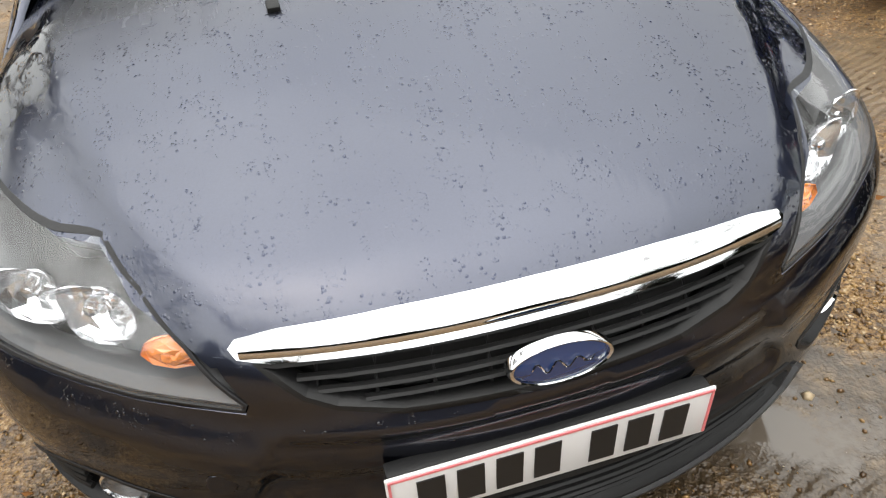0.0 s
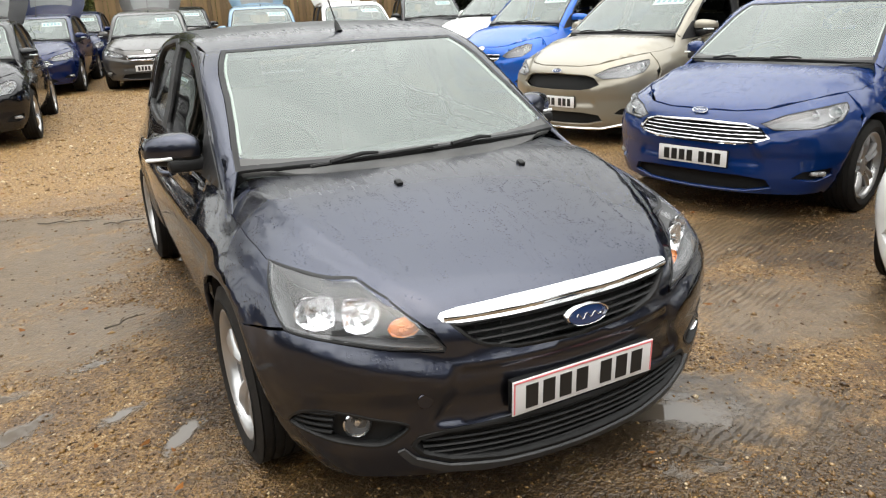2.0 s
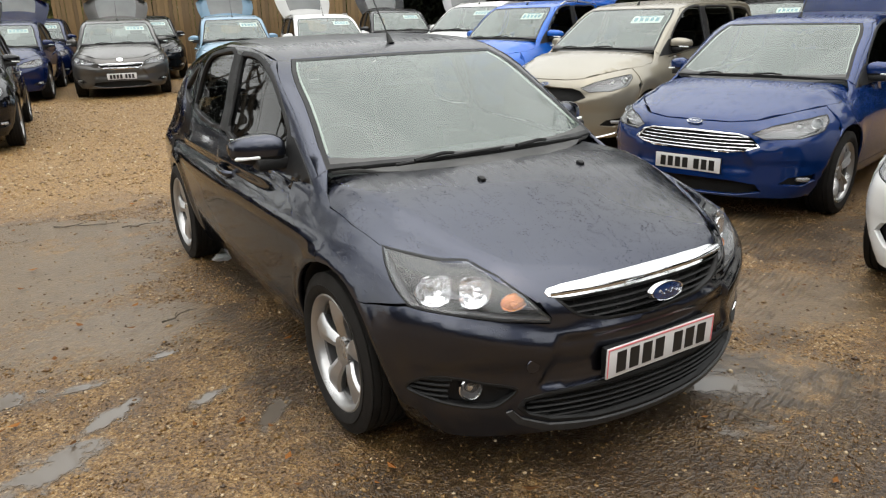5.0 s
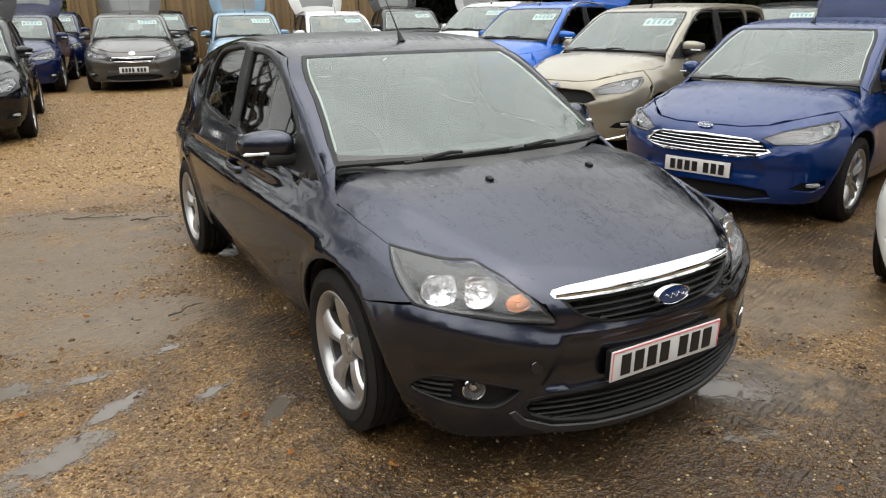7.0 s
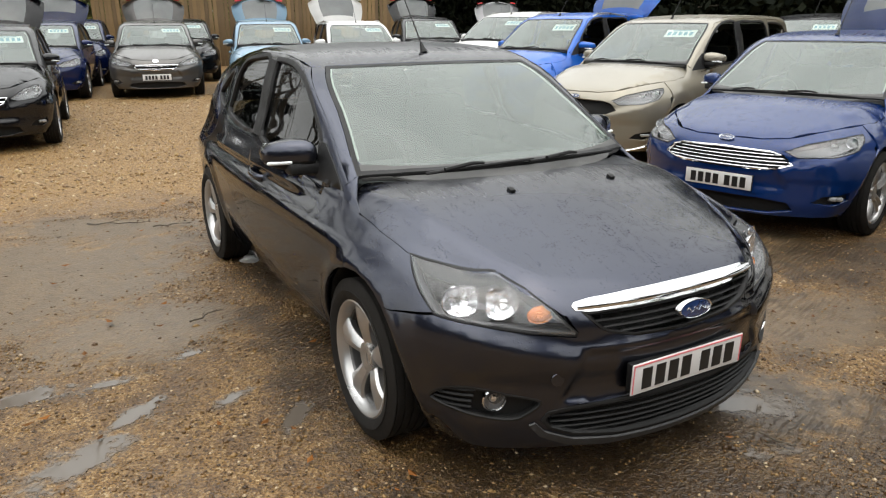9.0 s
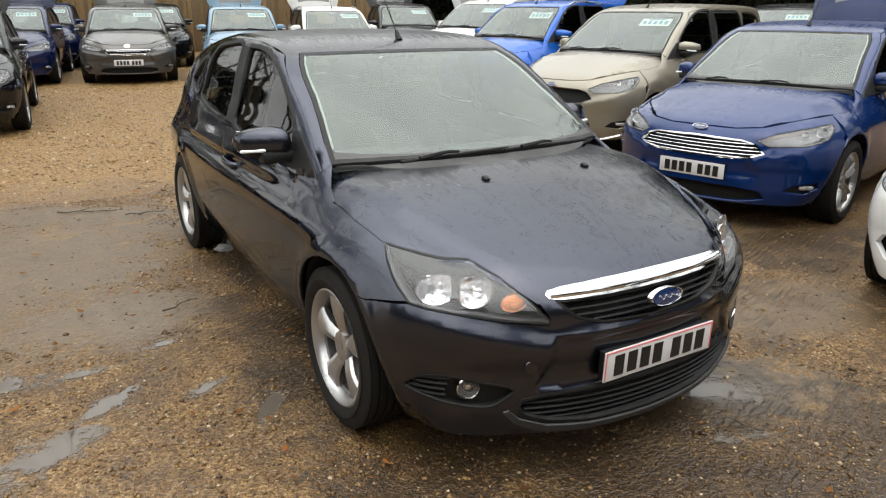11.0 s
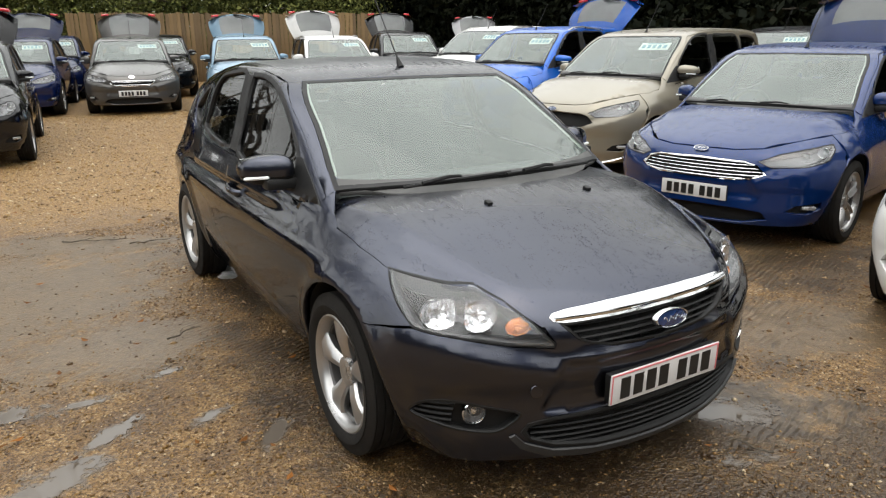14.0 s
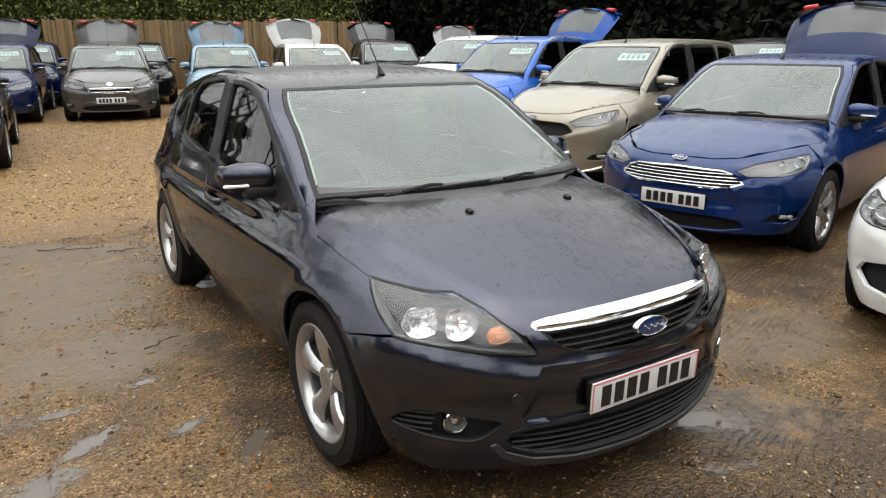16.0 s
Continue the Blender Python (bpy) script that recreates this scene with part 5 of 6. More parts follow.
HERO_INTAKE = [(0.0, 0.205), (0.25, 0.213), (0.40, 0.236), (0.475, 0.268), (0.50, 0.305), (0.48, 0.335), (0.40, 0.352), (0.2, 0.36), (0.0, 0.362)]
HERO_FOG = [(0.50, 0.372), (0.60, 0.398), (0.665, 0.414), (0.73, 0.42), (0.79, 0.402), (0.832, 0.355), (0.745, 0.330), (0.665, 0.312), (0.583, 0.304), (0.535, 0.326)]


def hero_bumper(sh, s):
    low = round_nose([(0.0, -0.838, 0.185), (0.388, -0.784, 0.187), (0.617, -0.682, 0.19), (0.74, -0.5, 0.19)])
    side = arch_round(sh, HERO_ARCH, 207, 127)
    lamp = round_nose([(0.86, -0.343, 0.615), (0.797, -0.519, 0.646), (0.712, -0.63, 0.629), (0.568, -0.733, 0.600), (0.43, -0.799, 0.583), (0.422, -0.799, 0.600), (0.448, -0.755, 0.66), (0.45, -0.756, 0.667), (0.405, -0.775, 0.668), (0.232, -0.79, 0.678), (0.0, -0.803, 0.685)])
    return low + side + lamp


def hero_details(car, sh, s, step):
    # grille
    loop = both_sides(HERO_GRILLE)
    # black sheet for the shade behind the slats
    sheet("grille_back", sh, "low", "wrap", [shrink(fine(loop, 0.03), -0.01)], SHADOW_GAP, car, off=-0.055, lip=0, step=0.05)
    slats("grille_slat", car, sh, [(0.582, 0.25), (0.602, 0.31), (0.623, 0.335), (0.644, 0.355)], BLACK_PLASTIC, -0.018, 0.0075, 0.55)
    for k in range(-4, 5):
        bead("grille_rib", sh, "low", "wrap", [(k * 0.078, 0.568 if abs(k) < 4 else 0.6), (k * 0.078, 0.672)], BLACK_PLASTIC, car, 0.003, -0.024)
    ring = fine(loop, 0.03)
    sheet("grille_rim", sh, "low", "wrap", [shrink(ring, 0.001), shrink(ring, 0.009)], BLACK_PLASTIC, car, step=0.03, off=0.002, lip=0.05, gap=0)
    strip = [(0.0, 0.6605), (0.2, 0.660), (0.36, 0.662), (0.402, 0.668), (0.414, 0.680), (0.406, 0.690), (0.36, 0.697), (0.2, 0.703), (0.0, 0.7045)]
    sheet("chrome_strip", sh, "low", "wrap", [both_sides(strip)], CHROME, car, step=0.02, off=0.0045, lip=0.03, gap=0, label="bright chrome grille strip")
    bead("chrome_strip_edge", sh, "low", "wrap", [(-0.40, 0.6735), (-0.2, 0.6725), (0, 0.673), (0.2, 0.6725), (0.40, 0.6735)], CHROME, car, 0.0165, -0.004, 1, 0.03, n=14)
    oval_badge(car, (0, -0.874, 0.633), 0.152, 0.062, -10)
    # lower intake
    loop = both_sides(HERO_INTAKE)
    # black sheet for the shade inside the intake
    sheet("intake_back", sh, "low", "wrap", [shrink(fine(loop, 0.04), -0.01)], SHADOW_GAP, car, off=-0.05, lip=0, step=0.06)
    slats("intake_slat", car, sh, [(0.228, 0.33), (0.249, 0.43), (0.27, 0.455), (0.291, 0.47), (0.312, 0.47), (0.334, 0.44)], BLACK_PLASTIC, -0.016, 0.008, 0.5)
    ring = fine(loop, 0.03)
    sheet("intake_rim", sh, "low", "wrap", [shrink(ring, 0.001), shrink(ring, 0.012)], BLACK_PLASTIC, car, step=0.03, off=0.003, lip=0.045, gap=0)
    lip = [(0.0, 0.176), (0.30, 0.184), (0.42, 0.205), (0.50, 0.245), (0.532, 0.29), (0.515, 0.298), (0.486, 0.264), (0.40, 0.227), (0.25, 0.208), (0.0, 0.2)]
    sheet("front_lip", sh, "low", "wrap", [both_sides(lip)], LIP_GREY, car, step=0.03, off=0.010, lip=0.03, gap=0, label="grey plastic lip")
    number_plate(car, (0, -0.874, 0.43), 2.5, PLATE_PINK)
    box_part("plate_backing", (0, -0.857, 0.43), (0.512, 0.028, 0.104), BLACK_PLASTIC, car, 0.004)
    for sgn in (1, -1):
        headlamp(car, sh, np.array(round_nose(HERO_LAMP)), step, [], [(AMBER_AT, 0.03)], sgn, cups=CUPS)
        loop = rounded(HERO_FOG, 4)
        rec = sheet("fog_lamp_recess", sh, "low", "wrap", [shrink(fine(loop, 0.02), -0.004)], BLACK_PLASTIC, car, off=-0.035, lip=0, sgn=sgn, step=0.03)
        ring = fine(loop, 0.02)
        sheet("recess_rim", sh, "low", "wrap", [shrink(ring, -0.002), shrink(ring, 0.005)], BLACK_PLASTIC, rec, step=0.02, off=0.002, lip=0.04, sgn=sgn, gap=0)
        for z, u0, u1 in ((0.346, 0.70, 0.82), (0.366, 0.70, 0.815), (0.386, 0.695, 0.80), (0.405, 0.69, 0.775)):
            bead("recess_fin", sh, "low", "wrap", [(u0, z), (u1, z)], BLACK_PLASTIC, rec, 0.006, -0.010, sgn)
        c = on_surface(sh, "low", "wrap", [(wrap(0.658, -0.67), 0.372)], -0.017, sgn)[0]
        m = Matrix.Translation(c) @ pose(0, 0, 0, 0, 0, sgn * 18) @ Matrix.Rotation(radians(-90), 4, "Z")
        fog = revolve_part("fog_lamp", [(0.041, -0.03), (0.041, 0.006), (0.037, 0.010), (0.035, 0.004)], CHROME, car, 28, m)
        revolve_part("fog_reflector", [(0.036, 0.002), (0.028, -0.014), (0.014, -0.024), (0.001, -0.024)], LAMP_DARK, fog, 24, m)
        revolve_part("fog_bulb", [(0.013, -0.024), (0.014, -0.008), (0.009, -0.002), (0.001, -0.001)], CHROME, fog, 14, m)
        o = revolve_part("fog_glass", [(0.036, 0.005), (0.02, 0.010), (0.001, 0.012)], LAMP_GLASS, fog, 24, m)
        o.visible_shadow = False
        q = on_surface(sh, "low", "top", [(sgn * 0.252, -0.163)], 0.0)[0]
        box_part("washer_nozzle", (q[0], q[1], q[2] + 0.004), (0.024, 0.03, 0.014), BLACK_PLASTIC, car, 0.004, m=pose(0, 0, 0, 16))
    c = on_surface(sh, "low", "wrap", [(wrap(0.483, -0.772), 0.45)], 0.001, -1)[0]
    revolve_part("tow_cover", [(0.024, 0.001), (0.022, 0.003), (0.001, 0.003)], GREY_PAINT, car, 24, Matrix.Translation(c) @ pose(0, 0, 0, 0, 0, -14) @ Matrix.Rotation(radians(-90), 4, "Z"))


HERO = {"bumper": hero_bumper, "holes": [both_sides(HERO_GRILLE), both_sides(HERO_INTAKE), rounded(HERO_FOG, 4)], "seam": [(-0.343, 0.617), (-0.517, 0.654), (-0.409, 0.712), (-0.293, 0.787)], "details": [hero_details], "gap": 0.0008}

PLAIN_BONNET = [(0.0, -0.755), (0.25, -0.74), (0.42, -0.685), (0.55, -0.54), (0.655, -0.385), (0.735, -0.24), (0.778, -0.1), (0.775, 0.09), (0.752, 0.19), (0.715, 0.268), (0.675, 0.285), (0.60, 0.212), (0.522, 0.145), (0.371, 0.06), (0.194, -0.01), (0.0, -0.022)]


def plain_front(lamp, grille, bars, s, bar_mat=CHROME, rim=None, intake=None, plate=0.40, badge=0.69, fog=True, bowls=2, bar_r=0.0048, plate_on=True, lower_lip=None):
    """The front of a parked car from its lamp, grille and intake outlines."""
    sx, sy, sz = s
    lamp, grille = [(u * sx, v * sz) for u, v in lamp], [(u * sx, v * sz) for u, v in grille]
    intake = [(u * sx, v * sz) for u, v in (intake or [(0.0, 0.20), (0.35, 0.205), (0.50, 0.235), (0.46, 0.29), (0.3, 0.31), (0.0, 0.315)])]
    fogl = [(0.60 * sx, 0.30 * sz), (0.66 * sx, 0.345 * sz), (0.83 * sx, 0.37 * sz), (0.84 * sx, 0.32 * sz), (0.74 * sx, 0.285 * sz)]

    def bumper(sh, s_):
        low = [(0.0, 0.19), (0.35 * sx, 0.19), (0.62 * sx, 0.195), (0.8 * sx, 0.2)]
        side = arch_round(sh, (0.35, -0.085, 0.335), 207, 127)
        top = on_surface(sh, "low", "top", np.array([(x * sx, y * sy) for x, y in PLAIN_BONNET if y < -0.2][::-1]), 0.0)
        return low + side + [(wrap(p[0], p[1] - 0.004), p[2] - 0.003) for p in top]

    def details(car, sh, s_, step):
        for loop, nm in ((both_sides(grille), "grille"), (both_sides(intake), "intake")):
            # black sheets paint the shade within both openings
            sheet(nm + "_back", sh, "low", "wrap", [shrink(fine(loop, 0.05), -0.01)], SHADOW_GAP, car, off=-0.045, lip=0, step=0.08)
        g = np.array(grille)
        z0, z1 = g[:, 1].min(), g[:, 1].max()
        for k in range(bars):
            z = z0 + (z1 - z0) * (k + 0.5) / bars
            tri = fine(grille, 0.01)
            span = [u for u, v in tri if abs(v - z) < 0.012]
            half = max(span) if span else 0.2
            bead("grille_bar", sh, "low", "wrap", [(-half, z), (half, z)], bar_mat, car, bar_r, -0.008, 1, 0.06, 0.7)
        ring = fine(both_sides(grille), 0.04)
        if rim:
            sheet("grille_rim", sh, "low", "wrap", [shrink(ring, -0.003), shrink(ring, 0.006)], rim, car, step=0.04, off=0.003, lip=0.03, gap=0)
        if lower_lip:
            bead("bumper_strip", sh, "low", "wrap", [(-0.8 * sx, 0.26), (-0.5 * sx, 0.185), (0, 0.18), (0.5 * sx, 0.185), (0.8 * sx, 0.26)], lower_lip, car, 0.012, 0.004, 1, 0.06)
        y = on_surface(sh, "low", "front", [(0.0, plate * sz)], 0.0)[0][1]
        if plate_on:
            number_plate(car, (0, y - 0.012, plate * sz))
            box_part("plate_backing", (0, y - 0.002, plate * sz), (0.525, 0.018, 0.114), BLACK_PLASTIC, car, 0.003)
        if badge:
            q = on_surface(sh, "low", "front", [(0.0, badge * sz)], 0.0)[0]
            n = sh.normals(sh.low, q[None])[0]
            oval_badge(car, tuple(q + 0.008 * n), 0.12, 0.052 if bars > 2 or not rim else 0.09, -math.degrees(math.asin(max(-0.9, min(0.9, n[2])))), CHROME, BADGE_BLUE if bars > 2 or not rim else CHROME)
        L = np.array(lamp)
        c = L.mean(0)
        for sgn in (1, -1):
            q0 = on_surface(sh, "low", "wrap", [(c[0] - 0.05, c[1] - 0.002)], -0.002)[0]
            q1 = on_surface(sh, "low", "wrap", [(c[0] + 0.09, c[1] + 0.018)], -0.002)[0]
            r = 0.27 * (L[:, 1].max() - L[:, 1].min())
            headlamp(car, sh, L, step, [(tuple(q0), min(0.04, r), 1.1), (tuple(q1), min(0.036, r), 1.1)][:bowls], [], sgn, 0.055, LAMP_GREY)
            if fog:
                sheet("fog_recess", sh, "low", "wrap", [shrink(fine(fogl, 0.04), -0.005)], BLACK_PLASTIC, car, off=-0.03, lip=0, sgn=sgn, step=0.05)
                q = on_surface(sh, "low", "wrap", [(0.75 * sx, 0.33 * sz)], -0.016, sgn)[0]
                box_part("fog_lamp", tuple(q), (0.10, 0.03, 0.032), LAMP_SILVER, car, 0.010, m=pose(0, 0, 0, 0, 0, sgn * 40))

    return {"bonnet": PLAIN_BONNET, "bumper": bumper, "holes": [both_sides(grille), both_sides(intake), lamp] + ([fogl] if fog else []), "seam": [(-0.245, 0.66 * sz)], "details": [details]}


# ---- the cars of the yard ----
def stand(x, y, turn):
    return pose(x, y, ground_z(x, y), 0, 0, turn)


make_car("charcoal grey five-door hatchback, wet, on muddy gravel", HATCH, pose(0, 0, 0), GREY_PAINT, step=0.03, arch=HERO_ARCH, front=HERO, gate=False, sun_card=False, name="hatchback_car", group="")

SWEPT = [(0.414, 0.648), (0.55, 0.700), (0.72, 0.735), (0.88, 0.755), (0.965, 0.760), (0.955, 0.722), (0.87, 0.660), (0.70, 0.618), (0.49, 0.608)]
HEX = [(0.0, 0.513), (0.28, 0.514), (0.37, 0.525), (0.465, 0.56), (0.41, 0.62), (0.33, 0.644), (0.0, 0.655)]
BAR = [(0.0, 0.53), (0.28, 0.54), (0.36, 0.58), (0.39, 0.63), (0.0, 0.635)]
TALL = [(0.42, 0.61), (0.50, 0.66), (0.62, 0.71), (0.80, 0.75), (0.88, 0.74), (0.84, 0.67), (0.72, 0.605), (0.5, 0.585)]


def yard_car(label, paint_mat, x, y, turn, s, lamp, grille, bars, **k):
    opts = {q: k.pop(q) for q in list(k) if q in ("rim", "plate", "badge", "bar_mat", "fog", "bar_r", "intake", "lower_lip", "bowls", "plate_on")}
    sh = Scaled(CARRIER if k.get("long") else HATCH, *s)
    return make_car(label, sh, stand(x, y, turn), paint_mat, s, 0.07, front=plain_front(lamp, grille, bars, s, **opts), base=2.53 * s[1], **k)


yard_car("deep blue hatchback, wet, tailgate raised, parked on gravel", BLUE_PAINT, 3.45, 1.43, -76.7, (1.0, 1.0, 1.02), SWEPT, HEX, 6, rim=CHROME, plate=0.41, badge=0.70, sun_card=False, spoiler=0.46, wheel=(0.314, 0.224, 0.2, 5, True))
yard_car("champagne people carrier with black grille, parked on gravel", GOLD_PAINT, 4.28, 4.16, -76, (1.0, 1.02, 1.13), SWEPT, HEX, 0, plate=0.40, badge=0.67, lower_lip=CHROME, gate=False, long=True)
yard_car("bright blue compact SUV, tailgate raised, parked on gravel", SKY_PAINT, 4.97, 7.08, -74, (0.97, 0.88, 1.15), TALL, BAR, 1, rim=CHROME, bar_r=0.014, roof_rails=True, long=True, hinge_y=2.98)
yard_car("white SUV with roof rails parked on gravel", WHITE_PAINT, 6.3, 10.4, -70, (1.0, 1.0, 1.16), TALL, BAR, 2, roof_rails=True, long=True, gate=False)
yard_car("white hatchback with slim dark grille, parked on gravel", WHITE_PAINT, 2.83, -1.08, -78, (1.0, 1.0, 1.02), SWEPT, BAR, 2, rim=CHROME, fog=False, intake=[(0.0, 0.27), (0.45, 0.275), (0.66, 0.305), (0.74, 0.37), (0.70, 0.42), (0.55, 0.45), (0.0, 0.455)])
yard_car("black small hatchback with chrome grille bar on gravel", BLACK_PAINT, -2.3, 8.5, -6, (0.95, 0.95, 1.04), TALL, BAR, 1, rim=CHROME, bar_r=0.014)
yard_car("dark blue hatchback with raised tailgate on gravel", NAVY_PAINT, -1.5, 14.1, -11, (1.0, 1.0, 1.02), SWEPT, HEX, 5, spoiler=0.46)
yard_car("dark grey hatchback with chrome wing grille, tailgate raised", BRONZE_PAINT, 0.62, 13.7, -10, (1.0, 1.0, 1.02), SWEPT, BAR, 2, rim=CHROME)

yard_car("pale blue small hatchback, tailgate raised, before the fence", ICE_PAINT, 2.70, 12.7, -13, (0.93, 0.93, 1.04), TALL, BAR, 2)
yard_car("white estate car with roof rails and raised tailgate", WHITE_PAINT, 4.6, 12.2, -12, (0.98, 1.02, 1.03), SWEPT, BAR, 2, roof_rails=True, long=True, hinge_y=3.0)
yard_car("black hatchback with raised tailgate before the fence", BLACK_PAINT, 6.95, 13.4, -17, (0.97, 0.97, 1.08), TALL, BAR, 1)
yard_car("silver hatchback with raised tailgate behind a white SUV", SILVER_PAINT, 10.0, 15.0, -30, (1.0, 1.0, 1.02), SWEPT, BAR, 1)
yard_car("black saloon with bright headlamps beside the fence", BLACK_PAINT, 1.75, 17.0, -10, (1.0, 1.0, 1.03), TALL, BAR, 1, gate=False)
yard_car("navy small hatchback with chrome grille bar, second row", NAVY_PAINT, -0.65, 17.4, -10, (0.93, 0.93, 1.02), SWEPT, HEX, 3, gate=False)
yard_car("dark SUV with rain-speckled windscreen behind the row", BLACK_PAINT, 9.2, 5.6, -76, (1.0, 1.0, 1.15), TALL, BAR, 1, gate=False, long=True)


# ---- fence and trees beyond ----
FENCE_WOOD = grainy("weathered_fence_wood", (0.19, 0.122, 0.054), (0.10, 0.066, 0.032), 0.8, 12, 0.004)

pick = nd(FENCE_WOOD, "ShaderNodeObjectInfo")
old = bsdf(FENCE_WOOD).inputs["Base Color"].links[0].from_socket
wire(FENCE_WOOD, mix(FENCE_WOOD, 1.0, old, ramp(FENCE_WOOD, pick.outputs["Random"], (0.0, (0.62, 0.6, 0.55)), (0.5, (0.95, 0.93, 0.86)), (1.0, (1.25, 1.2, 1.05))), "MULTIPLY"), bsdf(FENCE_WOOD).inputs["Base Color"])


def make_fence(x0, y0, x1, y1, height):
    fence = tagged(new("board_fence"), "weathered brown close-board wooden fence behind the cars", "fence", kind="structure")
    d = Vector((x1 - x0, y1 - y0, 0))
    n = int(d.length / 0.118)
    ang = math.degrees(math.atan2(d.y, d.x))
    bm = bmesh.new()
    add_box(bm, (0, 0, height / 2), (0.112, 0.02, height), 0.004)
    board = part("board", bm, FENCE_WOOD, fence)
    me = board.data
    rng = random.Random(4)
    for i in range(n):
        o = board if i == 0 else new("board", me)
        o.parent = fence
        p = Vector((x0, y0, 0)) + d * (i / n)
        o.matrix_basis = pose(p.x, p.y, ground_z(p.x, p.y) + rng.uniform(-0.03, 0.02), 0, rng.uniform(-0.6, 0.6), ang)


make_fence(0.4, 22.8, 9.4, 18.9, 2.05)


# ---- trees and hedges round the yard ----
BARK = grainy("damp_bark", (0.09, 0.07, 0.05), (0.04, 0.035, 0.025), 0.9, 25, 0.01)


def leaf_material(name, dark, light):
    m = material(name, dark, 0.7, 0.0, Specular_IOR_Level=0.06)
    r = nd(m, "ShaderNodeNewGeometry")
    wire(m, ramp(m, r.outputs["Random Per Island"], (0.0, dark), (0.7, tuple((a + b) / 2 for a, b in zip(dark, light))), (1.0, light)), bsdf(m).inputs["Base Color"])
    return m


IVY = leaf_material("evergreen_leaves", (0.03, 0.042, 0.014), (0.24, 0.25, 0.075))
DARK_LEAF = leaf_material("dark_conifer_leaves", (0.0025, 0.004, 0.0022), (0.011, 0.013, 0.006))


def limbs(rng, start, way, length, radius, depth, out, tips, droop=0.0):
    """Grow a limb with side limbs; each is a list of points and radii."""
    pts, rad, p, d = [start], [radius], start.copy(), way.normalized()
    n = 5
    for i in range(n):
        d = (d + Vector((rng.gauss(0, 0.16), rng.gauss(0, 0.16), rng.gauss(0.04 - droop, 0.12)))).normalized()
        p = p + d * length / n
        pts.append(p.copy())
        rad.append(radius * (1 - 0.75 * (i + 1) / n))
        if depth > 0 and i >= 1:
            for _ in range(2 if rng.random() < 0.55 else 1):
                side = (d + Vector((rng.gauss(0, 0.75), rng.gauss(0, 0.75), rng.gauss(0.25, 0.45)))).normalized()
                limbs(rng, p, side, length * rng.uniform(0.45, 0.7), rad[-1] * 0.72, depth - 1, out, tips, droop)
    out.append((pts, rad))
    tips.append(p)


def bare_tree(seed, height, depth=4):
    rng = random.Random(seed)
    out, tips = [], []
    limbs(rng, Vector((0, 0, -0.2)), Vector((0, 0, 1)), height, height * 0.016, depth, out, tips)
    bm = bmesh.new()
    for pts, rad in out:
        add_tube(bm, pts, [max(r, 0.006) for r in rad], 5 if rad[0] > 0.03 else 3, caps=False)
    tree = tagged(new("bare_tree"), "leafless winter tree with dark bare branches", "tree", "trees round the yard")
    part("branches", bm, BARK, tree)
    return tree


def leaves_mesh(name, rng, centres, per, spread, size, mat, parent):
    """Leaf clumps of bent four-cornered leaves round each centre."""
    rs = np.random.RandomState(rng.randrange(10 ** 6))
    c = np.repeat(np.array(centres, float), per, 0)
    c = c + rs.normal(0, 1, c.shape) * np.array(spread)
    n = len(c)
    a, b = rs.normal(0, 1, (n, 3)), rs.normal(0, 1, (n, 3))
    a /= np.linalg.norm(a, axis=1, keepdims=True)
    b -= (a * b).sum(1, keepdims=True) * a
    b /= np.linalg.norm(b, axis=1, keepdims=True)
    s = size * rs.uniform(0.5, 1.4, (n, 1))
    v = np.stack([c - a * s, c - b * s * 0.5, c + a * s, c + b * s * 0.5], 1).reshape(-1, 3)
    me = bpy.data.meshes.new(name)
    me.vertices.add(4 * n)
    me.vertices.foreach_set("co", v.ravel())
    me.loops.add(4 * n)
    me.loops.foreach_set("vertex_index", np.arange(4 * n))
    me.polygons.add(n)
    me.polygons.foreach_set("loop_start", np.arange(0, 4 * n, 4))
    me.materials.append(mat)
    me.update()
    me.validate()
    ob = new(name, me)
    ob.parent = parent
    return ob


def leafy_tree(seed, height, mat, label, wide=0.28, leaf=0.11, per=60):
    rng = random.Random(seed)
    tree = tagged(new("evergreen_tree"), label, "tree", "trees round the yard")
    out, tips = [], []
    trunk = [Vector((rng.gauss(0, 0.1) * i, rng.gauss(0, 0.1) * i, height * i / 6 - 0.2)) for i in range(7)]
    bm = bmesh.new()
    add_tube(bm, trunk, [height * 0.02 * (1 - i / 7.5) for i in range(7)], 8, caps=False)
    centres = []
    for k in range(46):
        z = height * (0.06 + 0.9 * (k / 46) ** 0.9)
        ang = k * 2.4 + rng.uniform(-0.4, 0.4)
        reach = height * wide * (1.05 - 0.75 * z / height) * rng.uniform(0.6, 1.25)
        base = Vector((0, 0, z))
        tip = base + Vector((math.cos(ang) * reach, math.sin(ang) * reach, rng.uniform(-0.2, 0.5)))
        add_tube(bm, [base, (base + tip) / 2 + Vector((0, 0, 0.12)), tip], [0.05, 0.03, 0.01], 4, caps=False)
        for q in (0.35, 0.6, 0.8, 1.0):
            centres.append(base.lerp(tip, q) + Vector((rng.gauss(0, 0.2), rng.gauss(0, 0.2), rng.gauss(0, 0.2))))
    part("trunk", bm, BARK, tree)
    leaves_mesh("crown", rng, centres, per, (0.42, 0.42, 0.34), leaf, mat, tree)
    return tree


